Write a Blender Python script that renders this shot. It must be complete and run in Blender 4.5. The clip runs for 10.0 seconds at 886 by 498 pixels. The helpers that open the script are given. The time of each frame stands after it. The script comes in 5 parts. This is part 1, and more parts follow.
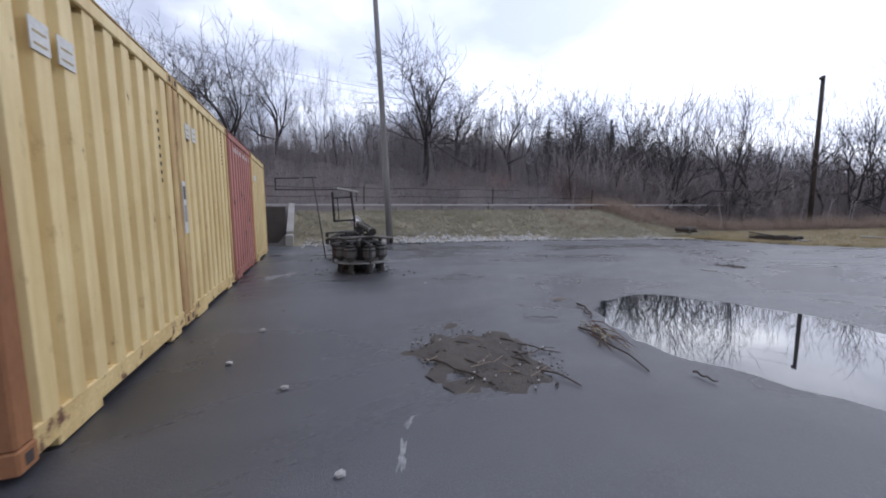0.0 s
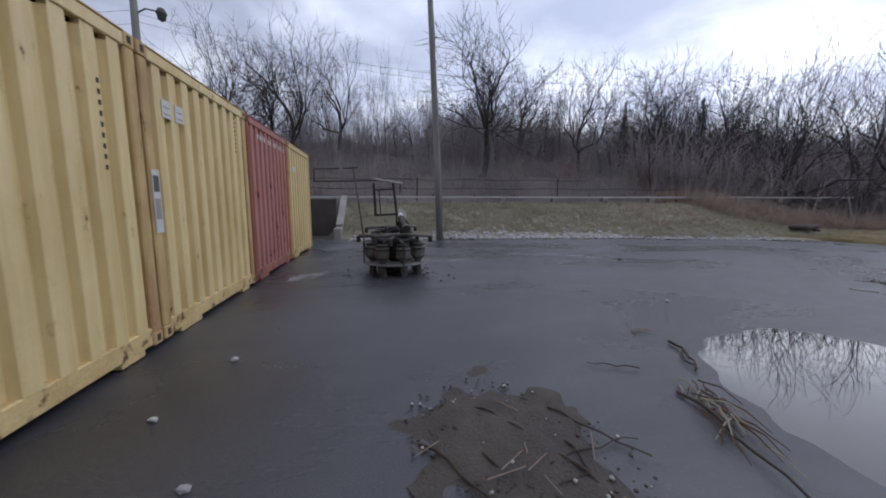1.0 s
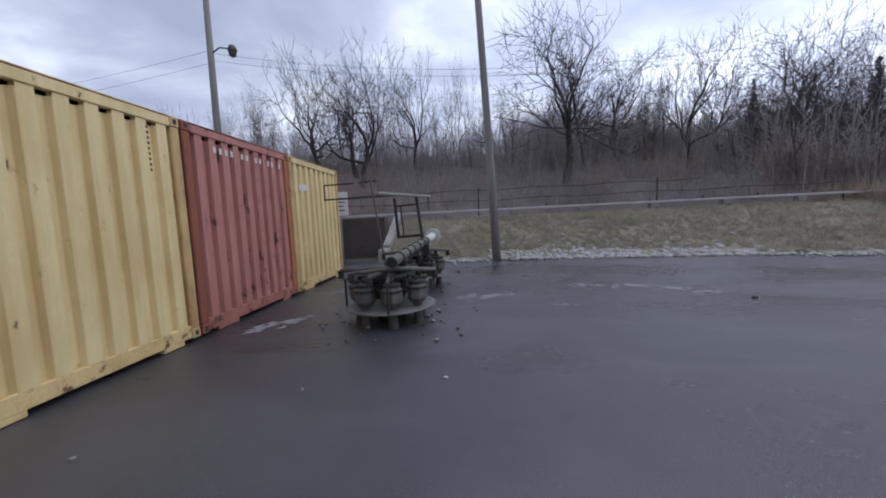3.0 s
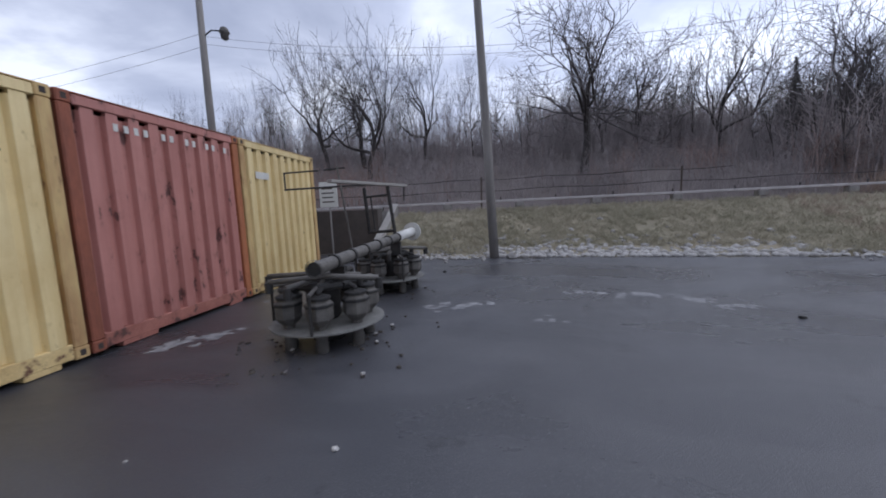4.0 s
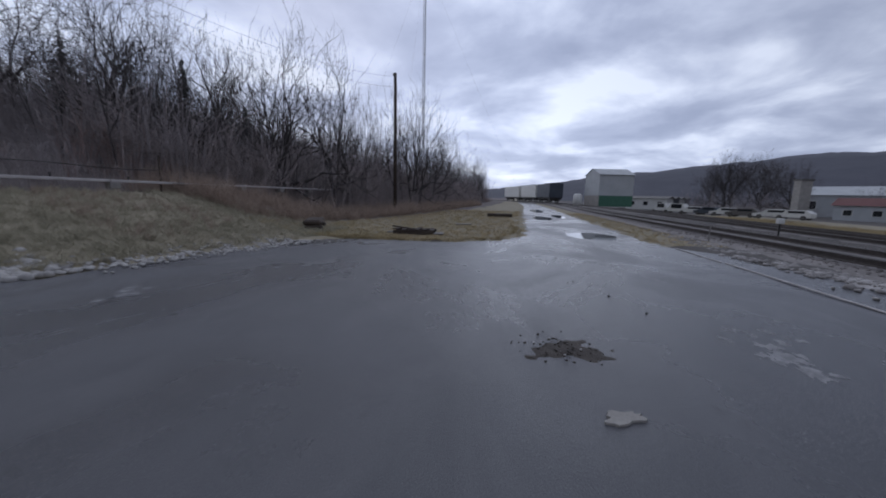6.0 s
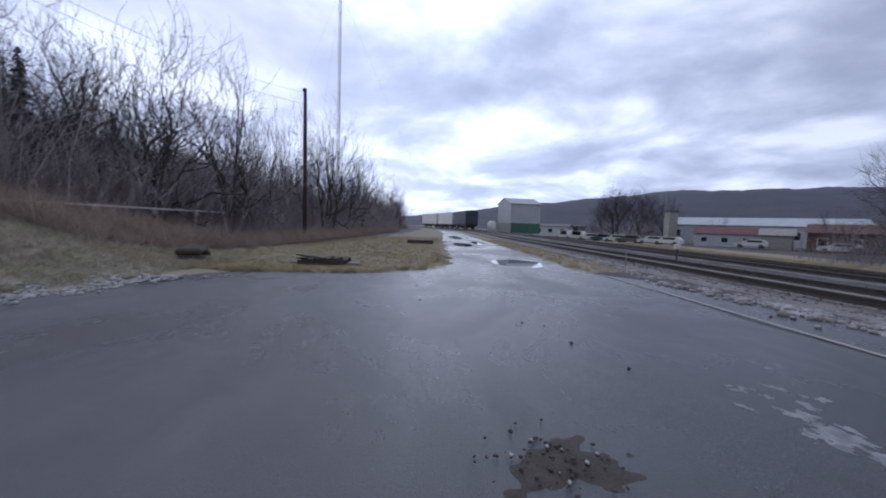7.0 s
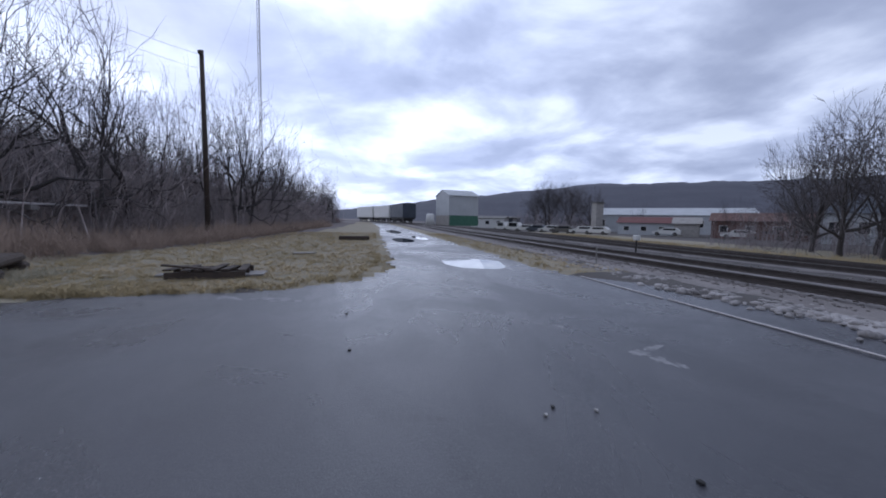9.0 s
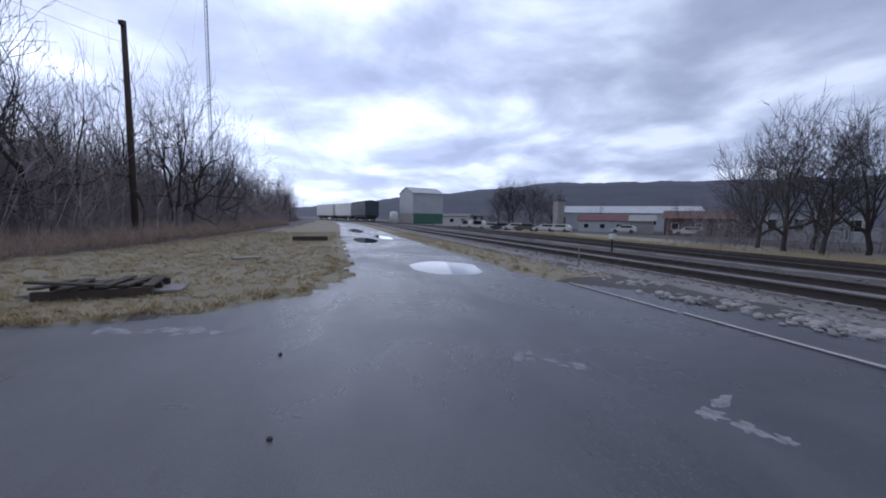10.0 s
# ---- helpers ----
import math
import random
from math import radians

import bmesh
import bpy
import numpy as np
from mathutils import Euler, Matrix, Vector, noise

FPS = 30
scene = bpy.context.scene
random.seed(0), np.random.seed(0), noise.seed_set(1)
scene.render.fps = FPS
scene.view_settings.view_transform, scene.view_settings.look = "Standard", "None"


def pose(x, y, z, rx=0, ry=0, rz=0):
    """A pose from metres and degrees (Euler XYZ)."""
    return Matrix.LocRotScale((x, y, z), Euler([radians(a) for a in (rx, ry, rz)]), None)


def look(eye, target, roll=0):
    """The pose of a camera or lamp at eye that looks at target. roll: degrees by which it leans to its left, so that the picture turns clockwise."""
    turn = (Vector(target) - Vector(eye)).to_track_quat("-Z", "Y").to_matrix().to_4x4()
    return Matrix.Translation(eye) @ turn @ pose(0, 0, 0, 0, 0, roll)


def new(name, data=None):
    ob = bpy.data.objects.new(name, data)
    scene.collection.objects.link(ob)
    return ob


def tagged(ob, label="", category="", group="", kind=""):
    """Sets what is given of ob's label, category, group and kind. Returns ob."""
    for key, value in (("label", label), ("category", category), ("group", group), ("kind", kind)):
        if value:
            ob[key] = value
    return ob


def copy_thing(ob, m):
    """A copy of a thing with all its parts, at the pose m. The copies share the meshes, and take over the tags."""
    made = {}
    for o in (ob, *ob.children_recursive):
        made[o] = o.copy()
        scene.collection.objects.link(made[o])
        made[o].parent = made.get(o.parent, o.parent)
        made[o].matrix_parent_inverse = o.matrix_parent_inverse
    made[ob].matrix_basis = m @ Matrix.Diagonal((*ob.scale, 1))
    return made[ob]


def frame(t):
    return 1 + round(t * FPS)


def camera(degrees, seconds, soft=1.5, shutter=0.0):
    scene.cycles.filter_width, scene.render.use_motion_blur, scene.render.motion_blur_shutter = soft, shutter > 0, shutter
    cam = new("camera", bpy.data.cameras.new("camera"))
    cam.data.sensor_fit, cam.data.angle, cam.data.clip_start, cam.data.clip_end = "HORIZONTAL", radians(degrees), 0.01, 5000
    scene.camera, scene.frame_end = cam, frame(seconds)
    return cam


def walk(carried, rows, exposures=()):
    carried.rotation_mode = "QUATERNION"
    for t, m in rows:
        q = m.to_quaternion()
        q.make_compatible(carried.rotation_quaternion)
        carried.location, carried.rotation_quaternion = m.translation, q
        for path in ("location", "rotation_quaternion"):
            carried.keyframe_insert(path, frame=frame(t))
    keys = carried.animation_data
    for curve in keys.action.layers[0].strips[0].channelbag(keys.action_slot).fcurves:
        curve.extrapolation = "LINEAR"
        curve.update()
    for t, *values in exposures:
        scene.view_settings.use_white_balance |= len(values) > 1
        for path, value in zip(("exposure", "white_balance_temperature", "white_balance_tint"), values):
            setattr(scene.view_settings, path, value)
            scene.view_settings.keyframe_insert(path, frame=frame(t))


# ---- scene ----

# ---------- camera and walk ----------
cam = camera(101.4, 10.0, soft=1.8, shutter=0.25)
PATH = [
    (0, (1.279, -4.536, 1.222), (1.95, -2.664, 1.014), -0.3),
    (0.5, (1.64, -4.038, 1.258), (2.2, -2.129, 1.06), 0.3),
    (1, (1.924, -3.527, 1.255), (2.264, -1.572, 1.005), -0.1),
    (1.5, (2.371, -3.101, 1.262), (2.727, -1.141, 1.084), -2.8),
    (2, (2.699, -2.631, 1.292), (2.847, -0.653, 1.037), 0.1),
    (2.5, (3.039, -2.127, 1.325), (3.0, -0.134, 1.163), -1.4),
    (4, (3.946, -0.514, 1.311), (3.677, 1.456, 1.095), -2.6),
    (4.5, (4.528, 0.011, 1.345), (4.475, 2.007, 1.222), -2.3),
    (5, (5.133, 0.593, 1.293), (6.122, 2.325, 1.135), -1.5),
    (5.2, (5.409, 0.772, 1.36), (6.958, 2.013, 1.118), -1.4),
    (5.5, (5.897, 0.902, 1.311), (7.786, 1.549, 1.198), -3.3),
    (5.7, (6.183, 1.016, 1.317), (8.1, 1.534, 1.077), -1.1),
    (7, (7.936, 1.402, 1.24), (9.93, 1.337, 1.107), 1.8),
    (7.5, (8.618, 1.376, 1.227), (10.589, 1.095, 1.04), -3.0),
    (8, (9.156, 1.471, 1.264), (11.14, 1.286, 1.091), 2.0),
    (8.5, (9.788, 1.378, 1.253), (11.733, 0.982, 1.01), -3.5),
    (9, (10.417, 1.399, 1.228), (12.368, 0.991, 1.065), 1.0),
    (9.5, (11.058, 1.277, 1.259), (12.967, 0.711, 1.074), -1.2),
    (10, (11.681, 1.235, 1.243), (13.581, 0.635, 1.072), 0.9),
]
walk(cam, [(t, look(e, g, r)) for t, e, g, r in PATH], exposures=[(0, 0.6, 6000, 13), (0.5, 0.32, 6000, 13), (1, 0.14, 5950, 13), (2, 0.2, 5900, 13), (2.5, 0.32, 5900, 13), (4, 0.36, 5900, 13), (4.7, 0.3, 6000, 13), (5.0, 0.3, 6050, 13), (5.5, -0.7, 5980, 13), (5.9, -0.5, 5800, 13), (7, -0.03, 5600, 15), (10, -0.02, 5480, 15)])

# ---------- world and sun ----------
SUN_EL, SUN_ROT = radians(28), radians(60)
world = bpy.data.worlds.new("sky")
scene.world = world
world.use_nodes = True
wn, wl = world.node_tree.nodes, world.node_tree.links
wn.clear()
w_out = wn.new("ShaderNodeOutputWorld")
w_bg = wn.new("ShaderNodeBackground")
w_sky = wn.new("ShaderNodeTexSky")
w_sky.sky_type, w_sky.sun_disc, w_sky.sun_elevation, w_sky.sun_rotation = "NISHITA", False, SUN_EL, SUN_ROT
w_co = wn.new("ShaderNodeTexCoord")
# clouds lie on a flat deck, so they crowd together towards the horizon
w_xyz = wn.new("ShaderNodeSeparateXYZ")
w_up = wn.new("ShaderNodeMath")
w_up.operation, w_up.inputs[1].default_value = "MAXIMUM", 0.0
w_lift = wn.new("ShaderNodeMath")
w_lift.operation, w_lift.inputs[1].default_value = "ADD", 0.17
w_flat = wn.new("ShaderNodeCombineXYZ")
w_x, w_y = wn.new("ShaderNodeMath"), wn.new("ShaderNodeMath")
w_x.operation = w_y.operation = "DIVIDE"
wl.new(w_co.outputs["Generated"], w_xyz.inputs["Vector"])
wl.new(w_xyz.outputs["Z"], w_up.inputs[0])
wl.new(w_up.outputs["Value"], w_lift.inputs[0])
for node, axis_name in ((w_x, "X"), (w_y, "Y")):
    wl.new(w_xyz.outputs[axis_name], node.inputs[0])
    wl.new(w_lift.outputs["Value"], node.inputs[1])
    wl.new(node.outputs["Value"], w_flat.inputs[axis_name])
w_no = wn.new("ShaderNodeTexNoise")
w_no.inputs["Scale"].default_value, w_no.inputs["Detail"].default_value, w_no.inputs["Roughness"].default_value = 1.25, 7.0, 0.52
w_no.inputs["Distortion"].default_value = 0.25
w_ramp = wn.new("ShaderNodeValToRGB")
for pos, col in ((0.36, (5.2, 5.6, 6.9, 1)), (0.46, (6.4, 6.8, 8.1, 1)), (0.54, (8.3, 8.7, 9.9, 1)), (0.64, (11.9, 12.2, 12.9, 1))):
    el = w_ramp.color_ramp.elements.new(pos)
    el.color = col
w_ramp.color_ramp.elements.remove(w_ramp.color_ramp.elements[0])
w_ramp.color_ramp.elements.remove(w_ramp.color_ramp.elements[-1])
w_mix = wn.new("ShaderNodeMix")
w_mix.data_type = "RGBA"
w_mix.inputs["Factor"].default_value = 0.93
wl.new(w_flat.outputs["Vector"], w_no.inputs["Vector"])
wl.new(w_no.outputs["Fac"], w_ramp.inputs["Fac"])
wl.new(w_sky.outputs["Color"], w_mix.inputs["A"])
wl.new(w_ramp.outputs["Color"], w_mix.inputs["B"])
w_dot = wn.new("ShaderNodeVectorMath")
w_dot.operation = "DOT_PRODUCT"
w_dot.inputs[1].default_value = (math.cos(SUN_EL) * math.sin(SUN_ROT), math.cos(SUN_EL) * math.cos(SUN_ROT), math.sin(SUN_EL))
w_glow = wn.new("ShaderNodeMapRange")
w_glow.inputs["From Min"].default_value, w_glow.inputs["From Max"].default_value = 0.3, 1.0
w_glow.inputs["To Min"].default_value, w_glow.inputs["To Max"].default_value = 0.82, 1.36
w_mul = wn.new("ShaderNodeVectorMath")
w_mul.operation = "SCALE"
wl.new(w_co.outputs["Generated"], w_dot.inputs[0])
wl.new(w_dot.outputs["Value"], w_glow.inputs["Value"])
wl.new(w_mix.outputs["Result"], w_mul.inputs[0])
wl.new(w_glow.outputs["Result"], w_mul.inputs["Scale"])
# the cloud deck thins towards the horizon
w_sep = wn.new("ShaderNodeSeparateXYZ")
w_low = wn.new("ShaderNodeMapRange")
w_low.interpolation_type = "SMOOTHSTEP"
w_low.inputs["From Min"].default_value, w_low.inputs["From Max"].default_value = 0.0, 0.36
w_low.inputs["To Min"].default_value, w_low.inputs["To Max"].default_value = 1.2, 0.97
w_hor = wn.new("ShaderNodeVectorMath")
w_hor.operation = "SCALE"
wl.new(w_co.outputs["Generated"], w_sep.inputs["Vector"])
wl.new(w_sep.outputs["Z"], w_low.inputs["Value"])
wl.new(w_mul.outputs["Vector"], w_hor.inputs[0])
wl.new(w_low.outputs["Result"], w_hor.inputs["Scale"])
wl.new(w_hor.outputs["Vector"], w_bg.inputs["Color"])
w_bg.inputs["Strength"].default_value = 0.085
wl.new(w_bg.outputs["Background"], w_out.inputs["Surface"])
sun = new("sun", bpy.data.lights.new("sun", "SUN"))
sun.data.energy, sun.data.angle, sun.data.color = 0.75, radians(100), (1.0, 0.97, 0.93)
sun.rotation_euler = (radians(90) - SUN_EL, 0, radians(120))


# ---------- materials ----------
def material(name, base, second=None, rough=0.8, rough2=None, scale=4.0, fine=60.0, bump=0.15, metal=0.0, spots=None,
             spot_scale=6.0, spot_at=0.6, contrast=0.5, stretch=(1, 1, 1), random_tint=0.0, grain_mix=0.35):
    """Two-scale noise between two base colours, fine grain relief, and optional stains or rust of a third colour."""
    m = bpy.data.materials.new(name)
    m.use_nodes = True
    n, l = m.node_tree.nodes, m.node_tree.links
    b = n["Principled BSDF"]
    second = second or tuple(c * 0.65 for c in base)
    co = n.new("ShaderNodeTexCoord")
    mp = n.new("ShaderNodeMapping")
    mp.inputs["Scale"].default_value = stretch
    l.new(co.outputs["Object"], mp.inputs["Vector"])

    def noise_tex(s, detail=5.0, rough_=0.6):
        t = n.new("ShaderNodeTexNoise")
        t.inputs["Scale"].default_value, t.inputs["Detail"].default_value, t.inputs["Roughness"].default_value = s, detail, rough_
        l.new(mp.outputs["Vector"], t.inputs["Vector"])
        return t

    def remap(sock, a, c, lo=0.0, hi=1.0):
        r = n.new("ShaderNodeMapRange")
        r.inputs["From Min"].default_value, r.inputs["From Max"].default_value = a, c
        r.inputs["To Min"].default_value, r.inputs["To Max"].default_value = lo, hi
        l.new(sock, r.inputs["Value"])
        return r.outputs["Result"]

    def mix(fac, a, c):
        x = n.new("ShaderNodeMix")
        x.data_type = "RGBA"
        l.new(fac, x.inputs["Factor"])
        for key, v in (("A", a), ("B", c)):
            if isinstance(v, tuple):
                x.inputs[key].default_value = (*v, 1)
            else:
                l.new(v, x.inputs[key])
        return x.outputs["Result"]

    big, small = noise_tex(scale), noise_tex(fine, 3.0)
    half = contrast / 2
    col = mix(remap(big.outputs["Fac"], 0.5 - half * 0.6, 0.5 + half * 0.6), base, second)
    grain = mix(remap(small.outputs["Fac"], 0.3, 0.7), tuple(c * 0.7 for c in base), tuple(min(1, c * 1.25) for c in base))
    fm = n.new("ShaderNodeMix")
    fm.data_type = "RGBA"
    fm.inputs["Factor"].default_value = grain_mix
    l.new(col, fm.inputs["A"])
    l.new(grain, fm.inputs["B"])
    col = fm.outputs["Result"]
    if spots:
        sp = noise_tex(spot_scale, 8.0, 0.7)
        col = mix(remap(sp.outputs["Fac"], spot_at, spot_at + 0.08), col, spots)
    if random_tint:
        info = n.new("ShaderNodeObjectInfo")
        hs = n.new("ShaderNodeHueSaturation")
        l.new(remap(info.outputs["Random"], 0, 1, 1 - random_tint, 1 + random_tint), hs.inputs["Value"])
        l.new(col, hs.inputs["Color"])
        col = hs.outputs["Color"]
    l.new(col, b.inputs["Base Color"])
    b.inputs["Metallic"].default_value = metal
    rough2 = rough if rough2 is None else rough2
    l.new(remap(big.outputs["Fac"], 0.35, 0.65, rough, rough2), b.inputs["Roughness"])
    bp = n.new("ShaderNodeBump")
    bp.inputs["Strength"].default_value, bp.inputs["Distance"].default_value = bump, 0.02
    l.new(small.outputs["Fac"], bp.inputs["Height"])
    l.new(bp.outputs["Normal"], b.inputs["Normal"])
    return m


def asphalt_material():
    """Old asphalt after rain: damp and drying areas, run-off tongues, oil stains, pale grit and open aggregate."""
    m = material("wet_asphalt", (0.07, 0.07, 0.077), (0.036, 0.036, 0.041), 0.6, 0.3, 0.5, 110, 0.28)
    n, l = m.node_tree.nodes, m.node_tree.links
    b = n["Principled BSDF"]
    co = n.new("ShaderNodeTexCoord")

    def field(scale, lo, hi, detail=5.0, rough_=0.6, stretch=(1, 1, 1), distort=0.0):
        mp = n.new("ShaderNodeMapping")
        mp.inputs["Scale"].default_value = stretch
        t = n.new("ShaderNodeTexNoise")
        t.inputs["Scale"].default_value, t.inputs["Detail"].default_value, t.inputs["Roughness"].default_value = scale, detail, rough_
        t.inputs["Distortion"].default_value = distort
        r = n.new("ShaderNodeMapRange")
        r.inputs["From Min"].default_value, r.inputs["From Max"].default_value = lo, hi
        l.new(co.outputs["Object"], mp.inputs["Vector"])
        l.new(mp.outputs["Vector"], t.inputs["Vector"])
        l.new(t.outputs["Fac"], r.inputs["Value"])
        return r.outputs["Result"]

    def tint(col, fac, colour, amount):
        k = n.new("ShaderNodeMath")
        k.operation, k.inputs[1].default_value = "MULTIPLY", amount
        l.new(fac, k.inputs[0])
        x = n.new("ShaderNodeMix")
        x.data_type = "RGBA"
        x.inputs["B"].default_value = (*colour, 1)
        l.new(k.outputs["Value"], x.inputs["Factor"])
        l.new(col, x.inputs["A"])
        return x.outputs["Result"]

    damp = field(0.3, 0.42, 0.6, 7.0, 0.62, (1, 1.5, 1), 0.6)
    tongues = field(0.9, 0.5, 0.66, 6.0, 0.6, (0.5, 1.2, 1), 0.8)
    col = b.inputs["Base Color"].links[0].from_socket
    col = tint(col, tongues, (0.1, 0.098, 0.103), 0.45)
    col = tint(col, damp, (0.026, 0.026, 0.031), 0.55)
    col = tint(col, field(2.3, 0.62, 0.7, 7.0, 0.7), (0.02, 0.02, 0.022), 0.7)
    col = tint(col, field(5.0, 0.66, 0.74, 8.0, 0.75, (1, 0.6, 1)), (0.15, 0.148, 0.15), 0.4)
    col = tint(col, field(95.0, 0.6, 0.7, 2.0, 0.5), (0.16, 0.157, 0.155), 0.5)
    l.new(col, b.inputs["Base Color"])
    r = n.new("ShaderNodeMapRange")
    r.inputs["To Min"].default_value, r.inputs["To Max"].default_value = 0.43, 0.22
    l.new(damp, r.inputs["Value"])
    l.new(r.outputs["Result"], b.inputs["Roughness"])
    return m


M_ASPHALT = asphalt_material()
M_DIRT = material("gravel_dirt", (0.085, 0.075, 0.066), (0.05, 0.044, 0.04), 0.95, 0.85, 0.5, 25, 0.6)
M_GRASS = material("winter_grass", (0.28, 0.24, 0.165), (0.18, 0.162, 0.108), 0.95, 0.9, 0.8, 30, 0.8)
M_LITTER = material("leaf_litter", (0.14, 0.115, 0.104), (0.085, 0.07, 0.064), 0.95, 0.95, 0.4, 14, 0.8)
M_WATER = material("puddle_water", (0.02, 0.022, 0.022), (0.018, 0.02, 0.02), 0.02, 0.02, 3, 30, 0.0)
M_WATER.node_tree.nodes["Principled BSDF"].inputs["Specular IOR Level"].default_value = 0.65
M_RIPPLE = material("wind_rippled_water", (0.03, 0.033, 0.035), (0.025, 0.028, 0.03), 0.02, 0.03, 3, 30, 0.004)
M_RIPPLE.node_tree.nodes["Principled BSDF"].inputs["Specular IOR Level"].default_value = 1.0


def container_paint(name, base, dirt, rust, rust_at, scab=4.0):
    """Sun-faded enamel: long vertical run-off streaks, blotchy fading and rust scabs with stained edges."""
    m = material(name, base, tuple(c * 0.9 for c in base), 0.5, 0.62, 1.3, 60, 0.04, grain_mix=0.08)
    n, l = m.node_tree.nodes, m.node_tree.links
    b = n["Principled BSDF"]
    col = b.inputs["Base Color"].links[0].from_socket
    co = n.new("ShaderNodeTexCoord")

    def layer(col, tint, scale, stretch, at, width, amount, detail=6.0):
        mp = n.new("ShaderNodeMapping")
        mp.inputs["Scale"].default_value = stretch
        t = n.new("ShaderNodeTexNoise")
        t.inputs["Scale"].default_value, t.inputs["Detail"].default_value, t.inputs["Roughness"].default_value = scale, detail, 0.65
        r = n.new("ShaderNodeMapRange")
        r.inputs["From Min"].default_value, r.inputs["From Max"].default_value, r.inputs["To Max"].default_value = at, at + width, amount
        x = n.new("ShaderNodeMix")
        x.data_type = "RGBA"
        x.inputs["B"].default_value = (*tint, 1)
        info = n.new("ShaderNodeObjectInfo")
        add = n.new("ShaderNodeVectorMath")
        add.operation = "ADD"
        l.new(co.outputs["Object"], add.inputs[0])
        l.new(info.outputs["Location"], add.inputs[1])
        l.new(add.outputs["Vector"], mp.inputs["Vector"])
        l.new(mp.outputs["Vector"], t.inputs["Vector"])
        l.new(t.outputs["Fac"], r.inputs["Value"])
        l.new(r.outputs["Result"], x.inputs["Factor"])
        l.new(col, x.inputs["A"])
        return x.outputs["Result"]

    col = layer(col, dirt, 7.0, (1, 1, 0.07), 0.42, 0.25, 0.6, 3.0)
    col = layer(col, dirt, 1.8, (1, 1, 0.8), 0.45, 0.2, 0.45)
    stain = tuple((a + c) / 2 for a, c in zip(dirt, rust))
    col = layer(col, stain, scab, (1, 1, 0.45), rust_at - 0.05, 0.1, 0.6)
    col = layer(col, rust, scab, (1, 1, 0.45), rust_at + 0.015, 0.03, 0.95)
    l.new(col, b.inputs["Base Color"])
    return m


M_YELLOW = container_paint("faded_yellow_paint", (0.76, 0.61, 0.31), (0.55, 0.39, 0.16), (0.13, 0.06, 0.035), 0.66, 9.0)
M_RED = container_paint("faded_red_paint", (0.46, 0.2, 0.165), (0.33, 0.125, 0.1), (0.1, 0.04, 0.034), 0.6, 5.0)
M_YELLOW_CHIP = material("chipped_yellow_paint", (0.66, 0.5, 0.23), (0.46, 0.31, 0.12), 0.6, 0.75, 3.5, 40, 0.2, spots=(0.13, 0.06, 0.033), spot_scale=5, spot_at=0.57)
M_RED_CHIP = material("chipped_red_paint", (0.4, 0.16, 0.12), (0.24, 0.085, 0.06), 0.6, 0.75, 3.5, 40, 0.2, spots=(0.1, 0.045, 0.036), spot_scale=5, spot_at=0.55)
M_YELLOW_RUST = material("rust_streaked_yellow_paint", (0.58, 0.42, 0.18), (0.26, 0.115, 0.052), 0.7, 0.8, 5.0, 40, 0.2, spots=(0.1, 0.04, 0.022), spot_scale=6, spot_at=0.58, stretch=(1, 1, 0.3))
M_RUST = material("deep_brown_rust", (0.3, 0.13, 0.05), (0.11, 0.05, 0.03), 0.8, 0.85, 2.5, 40, 0.3, stretch=(1, 1, 0.4))
M_RED_RUST = material("rusted_red_paint", (0.27, 0.085, 0.045), (0.11, 0.042, 0.03), 0.75, 0.8, 3.5, 40, 0.2, stretch=(1, 1, 0.3))
M_ORANGE = material("orange_rust", (0.42, 0.15, 0.06), (0.22, 0.08, 0.04), 0.75, 0.8, 3.0, 40, 0.2, stretch=(1, 1, 0.3))
M_ROOF = material("dark_rusted_steel", (0.055, 0.04, 0.033), (0.03, 0.024, 0.022), 0.8, 0.8, 4, 50, 0.2)
M_STEEL = material("burnt_grey_steel", (0.15, 0.14, 0.125), (0.075, 0.07, 0.065), 0.6, 0.75, 8, 70, 0.25, metal=0.35, spots=(0.12, 0.07, 0.04), spot_scale=14, spot_at=0.64)
M_DARKSTEEL = material("sooty_steel", (0.042, 0.039, 0.036), (0.025, 0.025, 0.025), 0.6, 0.8, 8, 70, 0.2, metal=0.3)
M_WHITE = material("dirty_white_paint", (0.62, 0.61, 0.57), (0.5, 0.49, 0.45), 0.5, 0.7, 3, 40, 0.1)
M_OCHRE = material("faded_ochre_ink", (0.4, 0.31, 0.14), (0.3, 0.24, 0.13), 0.6, 0.7, 8, 60, 0.05)
M_WOODPOLE = material("weathered_wood", (0.26, 0.243, 0.225), (0.16, 0.148, 0.138), 0.85, 0.9, 2, 40, 0.3, stretch=(4, 4, 0.3))
M_TIMBER = material("dark_timber", (0.069, 0.050, 0.037), (0.037, 0.030, 0.025), 0.9, 0.9, 4, 50, 0.4)
M_BARK = material("grey_bark", (0.06, 0.052, 0.048), (0.04, 0.035, 0.033), 0.95, 0.95, 3, 20, 0.3, random_tint=0.25)
M_TWIG = material("bare_twigs", (0.24, 0.208, 0.203), (0.12, 0.105, 0.103), 0.95, 0.95, 0.15, 5, 0.0, random_tint=0.2)
M_CONCRETE = material("weathered_concrete", (0.33, 0.31, 0.28), (0.23, 0.215, 0.195), 0.85, 0.9, 2, 50, 0.2)
M_STONE = material("dark_stone", (0.1, 0.082, 0.07), (0.06, 0.05, 0.045), 0.9, 0.9, 3, 30, 0.5, random_tint=0.3)
